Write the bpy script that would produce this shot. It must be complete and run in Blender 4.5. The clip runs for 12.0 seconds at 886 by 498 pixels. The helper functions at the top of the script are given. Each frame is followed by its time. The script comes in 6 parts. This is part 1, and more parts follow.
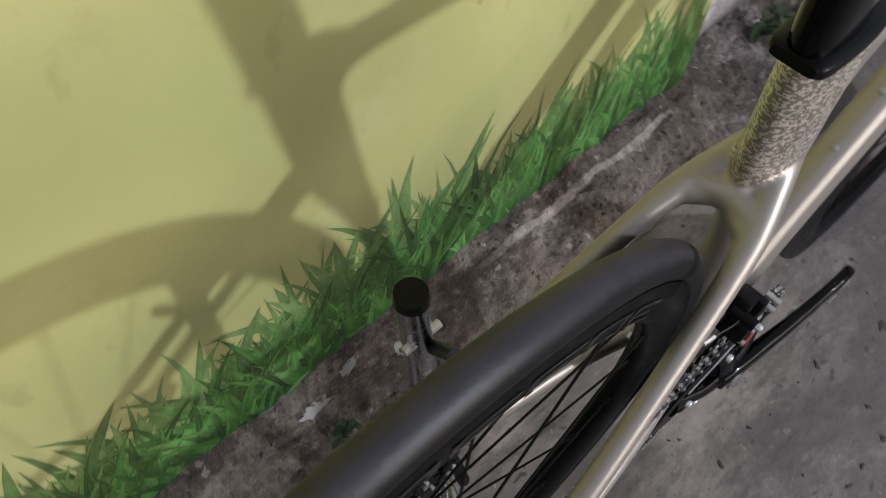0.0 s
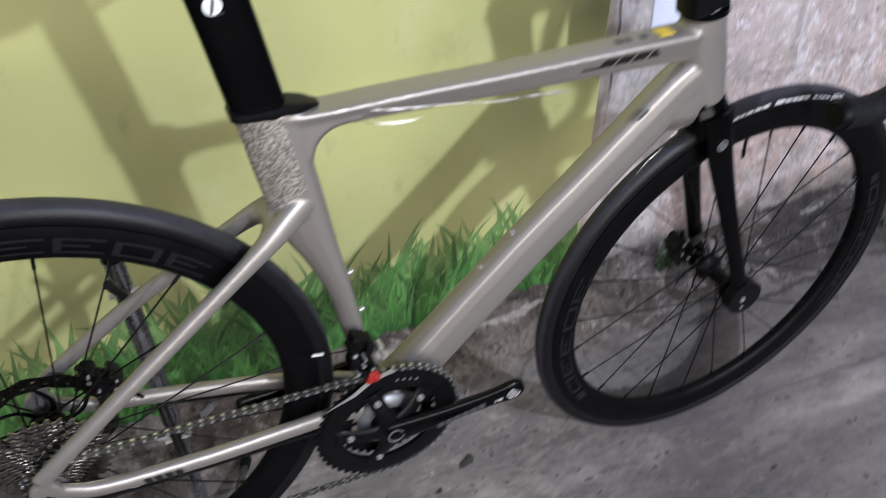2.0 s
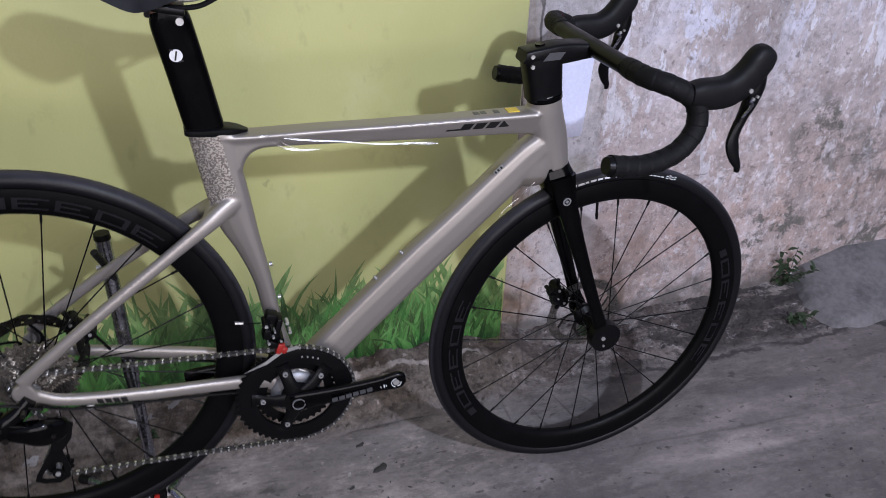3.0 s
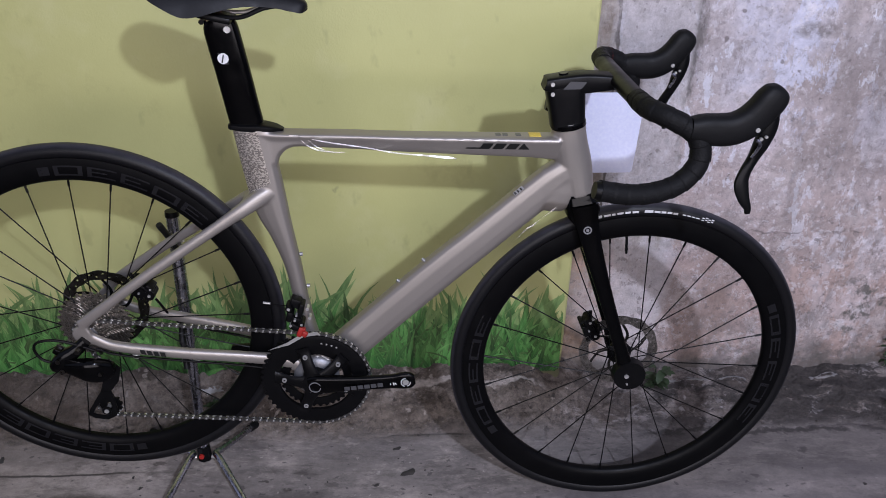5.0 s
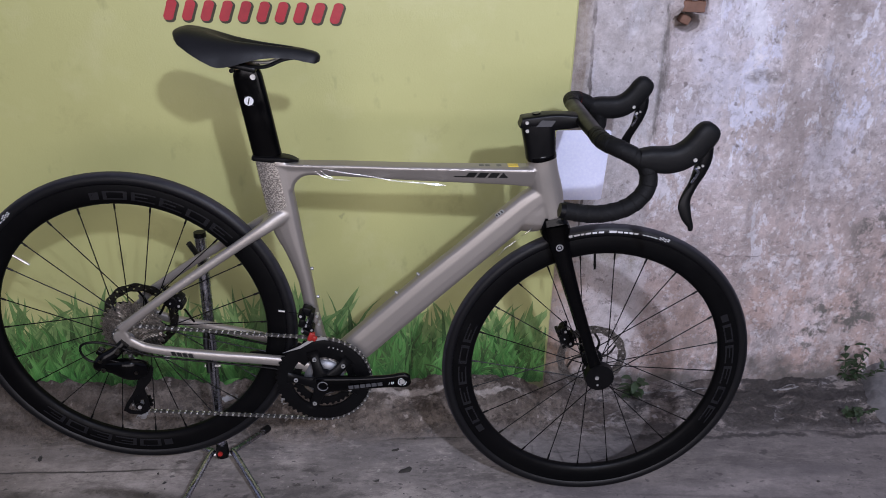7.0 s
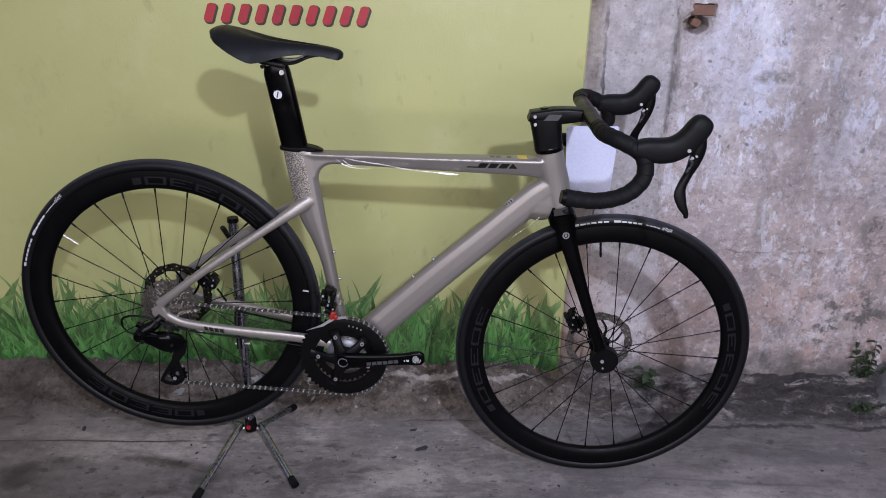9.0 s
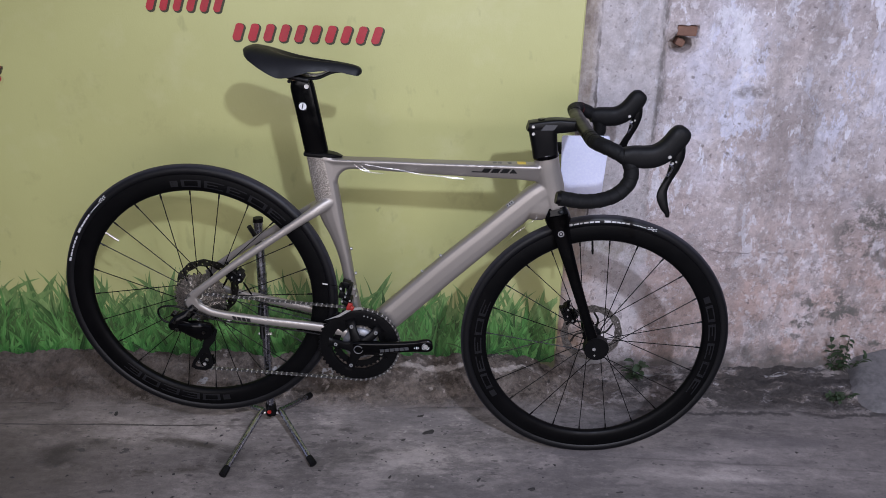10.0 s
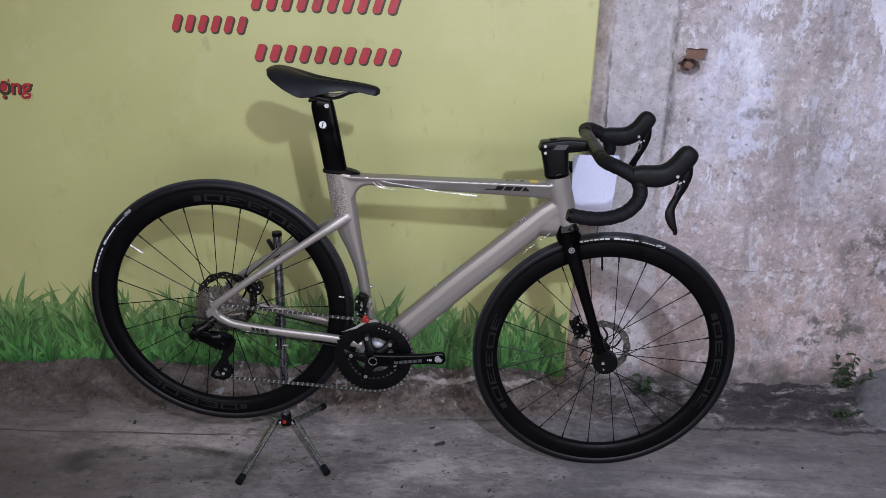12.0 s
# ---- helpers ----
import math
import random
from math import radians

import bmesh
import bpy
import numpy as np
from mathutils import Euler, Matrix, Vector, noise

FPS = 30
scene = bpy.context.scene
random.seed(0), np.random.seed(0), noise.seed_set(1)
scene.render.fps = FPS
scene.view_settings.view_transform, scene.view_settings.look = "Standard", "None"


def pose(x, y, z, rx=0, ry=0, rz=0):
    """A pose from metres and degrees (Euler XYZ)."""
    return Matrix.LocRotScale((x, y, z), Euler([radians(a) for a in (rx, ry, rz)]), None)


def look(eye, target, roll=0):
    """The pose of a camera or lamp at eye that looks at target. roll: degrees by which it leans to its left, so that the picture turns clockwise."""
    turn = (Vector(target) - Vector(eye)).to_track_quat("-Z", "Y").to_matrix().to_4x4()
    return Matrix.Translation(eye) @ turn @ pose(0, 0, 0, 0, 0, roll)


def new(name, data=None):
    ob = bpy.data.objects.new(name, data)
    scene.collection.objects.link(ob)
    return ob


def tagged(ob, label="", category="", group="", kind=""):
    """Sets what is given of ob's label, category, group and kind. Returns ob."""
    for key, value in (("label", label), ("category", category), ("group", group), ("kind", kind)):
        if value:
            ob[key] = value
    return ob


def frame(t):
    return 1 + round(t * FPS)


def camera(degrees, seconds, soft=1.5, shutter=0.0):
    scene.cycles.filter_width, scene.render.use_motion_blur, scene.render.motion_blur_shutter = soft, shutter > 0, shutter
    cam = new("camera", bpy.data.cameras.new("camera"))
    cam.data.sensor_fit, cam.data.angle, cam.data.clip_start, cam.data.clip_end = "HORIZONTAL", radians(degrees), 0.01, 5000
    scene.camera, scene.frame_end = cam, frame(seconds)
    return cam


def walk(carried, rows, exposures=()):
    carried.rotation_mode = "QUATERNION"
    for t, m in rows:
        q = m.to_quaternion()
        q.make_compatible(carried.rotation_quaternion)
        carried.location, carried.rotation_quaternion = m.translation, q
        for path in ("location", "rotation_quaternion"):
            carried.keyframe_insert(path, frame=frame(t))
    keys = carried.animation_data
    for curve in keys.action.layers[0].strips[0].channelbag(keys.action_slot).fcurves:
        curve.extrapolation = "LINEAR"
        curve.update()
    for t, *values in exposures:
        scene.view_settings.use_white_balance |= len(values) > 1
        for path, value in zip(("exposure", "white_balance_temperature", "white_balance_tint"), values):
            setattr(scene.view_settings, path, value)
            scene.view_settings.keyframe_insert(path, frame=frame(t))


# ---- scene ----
cam = camera(58.6, 12.0, 0.5, 0.5)
PATH = [
    (0, (-0.032, -0.085, 1.104), (0.682, 0.659, -0.61), 1.1),
    (0.5, (0.002, -0.148, 1.1), (0.608, 0.707, -0.604), 1.4),
    (1, (-0.024, -0.33, 1.141), (0.632, 0.669, -0.463), 1.7),
    (1.5, (0.045, -0.503, 1.187), (0.724, 0.61, -0.33), 0.3),
    (2, (0.207, -0.688, 1.209), (0.812, 0.713, -0.085), -1.3),
    (2.5, (0.272, -0.904, 1.253), (0.876, 0.671, 0.179), -0.0),
    (3, (0.296, -1.112, 1.258), (0.853, 0.515, 0.237), 1.2),
    (5, (0.572, -1.261, 1.237), (0.663, 0.515, 0.323), 0.6),
    (5.5, (0.573, -1.288, 1.245), (0.651, 0.501, 0.354), 0.6),
    (6, (0.554, -1.37, 1.27), (0.631, 0.436, 0.413), 0.6),
    (6.5, (0.544, -1.45, 1.281), (0.626, 0.364, 0.442), 0.5),
    (7, (0.588, -1.478, 1.288), (0.668, 0.345, 0.468), 0.5),
    (9, (0.645, -1.598, 1.284), (0.62, 0.237, 0.488), 0.1),
    (9.5, (0.625, -1.724, 1.314), (0.601, 0.114, 0.526), 0.1),
    (10, (0.629, -1.778, 1.322), (0.606, 0.069, 0.555), 0.3),
    (10.5, (0.627, -1.802, 1.335), (0.603, 0.049, 0.577), 0.4),
    (11, (0.622, -1.82, 1.337), (0.593, 0.036, 0.592), 0.5),
    (11.5, (0.62, -1.833, 1.337), (0.582, 0.028, 0.605), 0.6),
    (12, (0.617, -1.831, 1.338), (0.572, 0.031, 0.611), 0.6),
]
EXPOSURES = [(0, 0.10, 5620, 11), (0.5, 0.07, 5550, 12), (1.0, 0.04, 5430, 11), (1.5, 0.31, 5400, 9), (2.0, 0.19, 5300, 11), (2.5, 0.00, 5200, 13), (3.0, -0.24, 5190, 18), (5.0, -0.37, 5210, 20), (7.0, -0.41, 5210, 20), (9.5, -0.42, 5190, 19), (12.0, -0.46, 5150, 17)]
walk(cam, [(t, look(eye, target, roll)) for t, eye, target, roll in PATH], EXPOSURES)

# ---- world and light ----
world = bpy.data.worlds.new("dusk")
scene.world = world
world.use_nodes = True
wn = world.node_tree.nodes
wn["Background"].inputs[0].default_value = (0.92, 0.89, 0.95, 1)
wn["Background"].inputs[1].default_value = 0.46
lamp_data = bpy.data.lights.new("wall_lamp", "SPOT")
lamp_data.spot_size, lamp_data.spot_blend = radians(71), 1.0
lamp_data.energy, lamp_data.shadow_soft_size, lamp_data.color = 306, 0.055, (1.0, 0.97, 0.92)
lamp = new("wall_lamp", lamp_data)
lamp.matrix_world = look((1.365, -2.79, 2.41), (0.92, 0.25, 0.66))

# broad warm fill from an unseen source, added to lift the wall's shadows
fill_data = bpy.data.lights.new("fill_light", "AREA")
fill_data.shape, fill_data.size, fill_data.size_y = "RECTANGLE", 4.0, 2.0
fill_data.energy, fill_data.color = 136, (1.0, 0.84, 0.66)
fill_lamp = new("fill_light", fill_data)
fill_lamp.matrix_world = look((0.7, -3.9, 1.45), (0.7, 0.3, 0.7))

# ---- materials ----


def material(name, rough=0.5, metal=0.0):
    m = bpy.data.materials.new(name)
    m.use_nodes = True
    b = m.node_tree.nodes["Principled BSDF"]
    b.inputs["Roughness"].default_value = rough
    b.inputs["Metallic"].default_value = metal
    return m, m.node_tree.nodes, m.node_tree.links, b


def coords(nodes, links, scale=(1, 1, 1)):
    tc, mp = nodes.new("ShaderNodeTexCoord"), nodes.new("ShaderNodeMapping")
    mp.inputs["Scale"].default_value = scale
    links.new(tc.outputs["Object"], mp.inputs["Vector"])
    return mp.outputs["Vector"]


def noise_fac(nodes, links, vec, scale, lo, hi, detail=6, rough=0.6):
    n, r = nodes.new("ShaderNodeTexNoise"), nodes.new("ShaderNodeMapRange")
    n.inputs["Scale"].default_value, n.inputs["Detail"].default_value, n.inputs["Roughness"].default_value = scale, detail, rough
    r.inputs["From Min"].default_value, r.inputs["From Max"].default_value = lo, hi
    links.new(vec, n.inputs["Vector"])
    links.new(n.outputs["Fac"], r.inputs["Value"])
    return r.outputs["Result"]


def mixed(nodes, links, fac, a, b, mode="MIX"):
    x = nodes.new("ShaderNodeMix")
    x.data_type, x.blend_type = "RGBA", mode
    for s, v in ((x.inputs[0], fac), (x.inputs[6], a), (x.inputs[7], b)):
        if isinstance(v, (int, float)):
            s.default_value = v
        elif isinstance(v, tuple):
            s.default_value = (*v, 1)
        else:
            links.new(v, s)
    return x.outputs[2]


def calc(nodes, links, op, a, b):
    x = nodes.new("ShaderNodeMath")
    x.operation = op
    for s, v in ((x.inputs[0], a), (x.inputs[1], b)):
        if isinstance(v, (int, float)):
            s.default_value = v
        else:
            links.new(v, s)
    return x.outputs[0]


def relief(nodes, links, bsdf, height, strength=0.3, dist=0.01):
    x = nodes.new("ShaderNodeBump")
    x.inputs["Strength"].default_value, x.inputs["Distance"].default_value = strength, dist
    links.new(height, x.inputs["Height"])
    links.new(x.outputs[0], bsdf.inputs["Normal"])


def worn(name, col, rough, metal=0.0, vary=0.25, coarse=9.0, fine=160.0, bump=0.08, coat=0.0, dark=0.7, spec=0.5):
    """A surface with broad and fine variation of its colour, gloss and relief."""
    m, n, l, b = material(name, rough, metal)
    v = coords(n, l)
    c = mixed(n, l, noise_fac(n, l, v, coarse, 0.35, 0.7), col, tuple(k * dark for k in col))
    c = mixed(n, l, calc(n, l, "MULTIPLY", noise_fac(n, l, v, fine, 0.4, 0.7), vary), c, tuple(min(1, k * 1.35) for k in col))
    l.new(c, b.inputs["Base Color"])
    r = n.new("ShaderNodeMapRange")
    l.new(noise_fac(n, l, v, coarse * 3, 0.3, 0.7), r.inputs["Value"])
    r.inputs["To Min"].default_value, r.inputs["To Max"].default_value = max(0.03, rough - 0.08), min(1, rough + 0.1)
    l.new(r.outputs[0], b.inputs["Roughness"])
    b.inputs["Coat Weight"].default_value = coat
    b.inputs["Specular IOR Level"].default_value = spec
    b.inputs["Coat Roughness"].default_value = 0.08
    if bump:
        relief(n, l, b, noise_fac(n, l, v, fine, 0.2, 0.8), bump, 0.002)
    return m


def gate(n, l, value, lo, hi):
    """0 at lo, 1 at hi, and level beyond."""
    g = n.new("ShaderNodeMapRange")
    g.inputs["From Min"].default_value, g.inputs["From Max"].default_value = lo, hi
    l.new(value, g.inputs["Value"])
    return g.outputs[0]


def mottle(n, l, c, vec, scale, amount, detail=12, rough=0.78):
    """The colour made lighter and darker by cloudy grain of every size below the scale."""
    t, g = n.new("ShaderNodeTexNoise"), n.new("ShaderNodeMapRange")
    t.inputs["Scale"].default_value, t.inputs["Detail"].default_value, t.inputs["Roughness"].default_value = scale, detail, rough
    g.inputs["From Min"].default_value, g.inputs["From Max"].default_value = 0.34, 0.66
    g.inputs["To Min"].default_value, g.inputs["To Max"].default_value = 1 - amount, 1 + amount
    l.new(vec, t.inputs["Vector"])
    l.new(t.outputs["Fac"], g.inputs["Value"])
    return mixed(n, l, 1.0, c, g.outputs[0], "MULTIPLY")


def yellow_paint():
    m, n, l, b = material("yellow_wall_paint", 0.38)
    v = coords(n, l)
    c = mixed(n, l, noise_fac(n, l, v, 1.3, 0.35, 0.7), (0.50, 0.50, 0.20), (0.43, 0.42, 0.165))
    c = mixed(n, l, calc(n, l, "MULTIPLY", noise_fac(n, l, v, 7, 0.55, 0.8), 0.45), c, (0.58, 0.57, 0.30))
    c = mixed(n, l, calc(n, l, "MULTIPLY", noise_fac(n, l, coords(n, l, (1, 1, 0.5)), 19, 0.66, 0.75, 3), 0.35), c, (0.27, 0.26, 0.11))
    sep = n.new("ShaderNodeSeparateXYZ")
    l.new(v, sep.inputs[0])
    c = mixed(n, l, calc(n, l, "MULTIPLY", chips(n, l, coords(n, l, (1, 1, 0.6)), 10, 0.12, 0.16), 0.55), c, (0.20, 0.19, 0.10))
    c = mixed(n, l, calc(n, l, "MULTIPLY", noise_fac(n, l, offset_by(n, l, v, 9, 0.08), 5, 0.60, 0.68, 10, 0.7), 0.35), c, (0.34, 0.32, 0.13))
    # the print's soft background: blurred green that thins out upwards
    tall = offset_by(n, l, coords(n, l, (1, 1, 0.30)), 14, 0.05)
    reach = calc(n, l, "ADD", sep.outputs[2], calc(n, l, "MULTIPLY", calc(n, l, "SUBTRACT", noise_fac(n, l, tall, 9, 0.3, 0.7, 5, 0.6), 0.5), -0.11))
    soft = calc(n, l, "MULTIPLY", gate(n, l, reach, 0.255, 0.15), noise_fac(n, l, tall, 20, 0.25, 0.6, 5, 0.6))
    blur = mixed(n, l, noise_fac(n, l, tall, 12, 0.38, 0.64, 6, 0.6), (0.07, 0.15, 0.04), (0.24, 0.34, 0.13))
    c = mixed(n, l, calc(n, l, "MULTIPLY", soft, 0.9), c, blur)
    splash = gate(n, l, calc(n, l, "SUBTRACT", sep.outputs[2], calc(n, l, "MULTIPLY", noise_fac(n, l, v, 14, 0.3, 0.7), 0.06)), 0.085, 0.05)
    c = mixed(n, l, calc(n, l, "MULTIPLY", splash, 0.9), c, (0.10, 0.09, 0.055))
    l.new(c, b.inputs["Base Color"])
    h = mixed(n, l, 0.4, noise_fac(n, l, v, 26, 0.2, 0.8, 4), noise_fac(n, l, v, 240, 0.2, 0.8, 3))
    relief(n, l, b, h, 0.12, 0.004)
    return m


def offset_by(n, l, vec, scale, amount):
    """The same place, pushed about by turbulence: ragged outlines."""
    t, k, a = n.new("ShaderNodeTexNoise"), n.new("ShaderNodeVectorMath"), n.new("ShaderNodeVectorMath")
    t.inputs["Scale"].default_value, t.inputs["Detail"].default_value, t.inputs["Roughness"].default_value = scale, 5, 0.65
    k.operation, a.operation = "SCALE", "ADD"
    k.inputs["Scale"].default_value = amount
    l.new(vec, t.inputs["Vector"])
    l.new(t.outputs["Color"], k.inputs[0])
    l.new(vec, a.inputs[0])
    l.new(k.outputs[0], a.inputs[1])
    return a.outputs[0]


def chips(n, l, vec, scale, size, share):
    """Separate ragged spots: only this share of the cells holds one."""
    w, s = n.new("ShaderNodeTexVoronoi"), n.new("ShaderNodeSeparateColor")
    w.inputs["Scale"].default_value = scale
    l.new(offset_by(n, l, vec, scale * 0.9, 1.7 / scale), w.inputs["Vector"])
    l.new(w.outputs["Color"], s.inputs[0])
    room = calc(n, l, "MULTIPLY", calc(n, l, "LESS_THAN", s.outputs[0], share), calc(n, l, "ADD", calc(n, l, "MULTIPLY", s.outputs[1], 0.7), 0.3))
    return calc(n, l, "MULTIPLY", gate(n, l, calc(n, l, "SUBTRACT", w.outputs["Distance"], calc(n, l, "MULTIPLY", room, size)), 0.0, -0.08), calc(n, l, "GREATER_THAN", room, 0.01))


def near(n, l, x, z, cx, cz, rx, rz):
    """1 inside a soft oval patch of the wall."""
    a = calc(n, l, "POWER", calc(n, l, "DIVIDE", calc(n, l, "SUBTRACT", x, cx), rx), 2)
    b = calc(n, l, "POWER", calc(n, l, "DIVIDE", calc(n, l, "SUBTRACT", z, cz), rz), 2)
    return gate(n, l, calc(n, l, "ADD", a, b), 1.3, 0.35)


def times(n, l, *values):
    out = values[0]
    for k in values[1:]:
        out = calc(n, l, "MULTIPLY", out, k)
    return out


def peeling_plaster():
    m, n, l, b = material("peeling_plaster", 0.85)
    v = coords(n, l)
    tall = coords(n, l, (1.0, 1.0, 0.45))
    rag = offset_by(n, l, v, 16, 0.035)
    sep = n.new("ShaderNodeSeparateXYZ")
    l.new(v, sep.inputs[0])
    x, z = sep.outputs[0], sep.outputs[2]
    # bare undercoat, greyish above and flesh-coloured below
    height = calc(n, l, "ADD", z, calc(n, l, "MULTIPLY", noise_fac(n, l, v, 2.5, 0.3, 0.7), 0.4))
    c = mixed(n, l, gate(n, l, height, 0.45, 1.05), (0.495, 0.375, 0.335), (0.53, 0.475, 0.485))
    c = mixed(n, l, times(n, l, noise_fac(n, l, v, 5.5, 0.47, 0.58, 12, 0.72), 0.7), c, (0.38, 0.32, 0.305))
    c = mixed(n, l, times(n, l, noise_fac(n, l, rag, 9, 0.52, 0.58, 12, 0.75), 0.6), c, (0.60, 0.53, 0.52))
    # old lavender wash that clings in ragged islands
    wash = noise_fac(n, l, offset_by(n, l, tall, 12, 0.05), 3.6, 0.512, 0.522, 14, 0.76)
    place = calc(n, l, "ADD", times(n, l, gate(n, l, height, 0.70, 1.03), 0.55), times(n, l, near(n, l, x, z, 1.37, 0.93, 0.15, 0.36), 0.7))
    place = calc(n, l, "ADD", place, times(n, l, near(n, l, x, z, 1.66, 0.89, 0.07, 0.14), 0.6))
    c = mixed(n, l, calc(n, l, "MINIMUM", times(n, l, wash, place), 0.95), c, (0.70, 0.69, 0.80))
    thin = noise_fac(n, l, v, 6.5, 0.42, 0.62, 12, 0.75)
    c = mixed(n, l, times(n, l, near(n, l, x, z, 1.36, 0.90, 0.12, 0.30), thin, 0.7), c, (0.68, 0.67, 0.78))
    # pale flakes and dark pits, large and small
    c = mixed(n, l, times(n, l, chips(n, l, v, 24, 0.42, 0.20), 0.7), c, (0.74, 0.70, 0.74))
    c = mixed(n, l, times(n, l, chips(n, l, v, 62, 0.42, 0.25), 0.6), c, (0.74, 0.70, 0.73))
    c = mixed(n, l, times(n, l, noise_fac(n, l, rag, 21, 0.58, 0.65, 10, 0.75), 0.6), c, (0.27, 0.235, 0.225))
    c = mixed(n, l, times(n, l, noise_fac(n, l, rag, 58, 0.53, 0.60, 8, 0.75), 0.40), c, (0.22, 0.19, 0.185))
    c = mixed(n, l, times(n, l, noise_fac(n, l, rag, 44, 0.56, 0.61, 8, 0.75), 0.55), c, (0.75, 0.71, 0.75))
    c = mixed(n, l, times(n, l, chips(n, l, v, 40, 0.30, 0.16), 0.75), c, (0.20, 0.17, 0.165))
    c = mixed(n, l, times(n, l, chips(n, l, v, 110, 0.34, 0.20), 0.6), c, (0.17, 0.15, 0.145))
    c = mixed(n, l, times(n, l, chips(n, l, v, 9, 0.19, 0.22), 0.8), c, (0.22, 0.185, 0.18))
    c = mixed(n, l, times(n, l, near(n, l, x, z, 1.448, 0.893, 0.05, 0.02), noise_fac(n, l, rag, 20, 0.34, 0.5, 8, 0.7), 0.85), c, (0.22, 0.195, 0.185))
    # crisp scales of old whitewash, in runs down the wall and in crumbs
    runs = noise_fac(n, l, offset_by(n, l, coords(n, l, (1.0, 1.0, 0.42)), 22, 0.03), 8.5, 0.556, 0.566, 14, 0.72)
    c = mixed(n, l, times(n, l, runs, calc(n, l, "ADD", times(n, l, gate(n, l, height, 0.50, 0.90), 0.65), 0.25)), c, (0.76, 0.745, 0.81))
    crumbs = noise_fac(n, l, offset_by(n, l, v, 40, 0.012), 27, 0.585, 0.595, 10, 0.72)
    c = mixed(n, l, times(n, l, crumbs, 0.50), c, (0.75, 0.71, 0.735))
    worn_off = noise_fac(n, l, offset_by(n, l, coords(n, l, (1.0, 1.0, 0.6)), 18, 0.035), 12, 0.578, 0.588, 14, 0.74)
    c = mixed(n, l, times(n, l, worn_off, 0.60), c, (0.34, 0.295, 0.285))
    # rain streaks
    c = mixed(n, l, times(n, l, noise_fac(n, l, coords(n, l, (1, 1, 0.13)), 9, 0.53, 0.68, 8, 0.65), 0.45), c, (0.24, 0.215, 0.205))
    # mould low down, away from the paint
    low = calc(n, l, "ADD", near(n, l, x, z, 1.84, 0.50, 0.10, 0.10), near(n, l, x, z, 1.74, 0.22, 0.12, 0.10))
    low = calc(n, l, "ADD", low, times(n, l, near(n, l, x, z, 2.15, 0.30, 0.40, 0.30), 0.9))
    low = calc(n, l, "ADD", low, times(n, l, gate(n, l, z, 0.26, 0.06), 0.75))
    c = mixed(n, l, times(n, l, low, noise_fac(n, l, rag, 16, 0.50, 0.58, 12, 0.75), 0.85), c, (0.15, 0.14, 0.125))
    # the older strip beside the paint: grey render, a broken joint along it
    wob = calc(n, l, "ADD", x, times(n, l, noise_fac(n, l, coords(n, l, (1, 1, 0.6)), 9, 0, 1, 8), 0.05))
    left = gate(n, l, wob, 1.222, 1.212)
    grain = mixed(n, l, noise_fac(n, l, rag, 26, 0.42, 0.62, 10, 0.75), (0.63, 0.595, 0.61), (0.42, 0.39, 0.385))
    grain = mixed(n, l, times(n, l, chips(n, l, v, 75, 0.4, 0.35), 0.8), grain, (0.20, 0.18, 0.175))
    c = mixed(n, l, times(n, l, left, 0.6), c, grain)
    along = calc(n, l, "ABSOLUTE", calc(n, l, "SUBTRACT", wob, 1.216), 0)
    crack = times(n, l, gate(n, l, along, 0.015, 0.004), noise_fac(n, l, coords(n, l, (1, 1, 0.35)), 17, 0.40, 0.50, 10, 0.7), gate(n, l, z, 0.50, 0.62), 0.85)
    c = mixed(n, l, crack, c, (0.15, 0.135, 0.125))
    line = gate(n, l, calc(n, l, "ABSOLUTE", calc(n, l, "SUBTRACT", calc(n, l, "ADD", z, times(n, l, noise_fac(n, l, v, 12, 0, 1, 8), 0.05)), calc(n, l, "ADD", 0.49, times(n, l, x, -0.03))), 0), 0.0030, 0.0012)
    c = mixed(n, l, times(n, l, line, gate(n, l, x, 1.36, 1.42), noise_fac(n, l, v, 11, 0.46, 0.56, 4), 0.6), c, (0.14, 0.12, 0.115))
    edge = times(n, l, gate(n, l, wob, 1.050, 1.032), calc(n, l, "ADD", times(n, l, noise_fac(n, l, coords(n, l, (1, 1, 0.25)), 15, 0.36, 0.56, 10, 0.7), 0.5), 0.45))
    c = mixed(n, l, edge, c, mixed(n, l, noise_fac(n, l, rag, 20, 0.4, 0.6, 10, 0.7), (0.40, 0.345, 0.29), (0.23, 0.18, 0.14)))
    joint = times(n, l, gate(n, l, calc(n, l, "ABSOLUTE", calc(n, l, "SUBTRACT", wob, 1.046), 0), 0.0045, 0.002), noise_fac(n, l, coords(n, l, (1, 1, 0.3)), 9, 0.40, 0.5, 6), 0.8)
    c = mixed(n, l, joint, c, (0.07, 0.055, 0.045))
    rust = times(n, l, near(n, l, x, z, 1.00, 0.22, 0.09, 0.20), noise_fac(n, l, rag, 12, 0.42, 0.56, 10, 0.7))
    c = mixed(n, l, times(n, l, rust, 0.6), c, (0.40, 0.24, 0.15))
    bare = times(n, l, near(n, l, x, z, 1.10, 0.24, 0.13, 0.18), noise_fac(n, l, rag, 10, 0.40, 0.54, 10, 0.72))
    c = mixed(n, l, times(n, l, bare, 0.75), c, (0.66, 0.60, 0.60))
    # the front wheel's cast shadow, painted into the plaster as a brown patch
    wheel_shade = times(n, l, near(n, l, x, z, 1.30, 0.24, 0.10, 0.20), noise_fac(n, l, coords(n, l, (1, 1, 0.4)), 11, 0.45, 0.62, 10, 0.7))
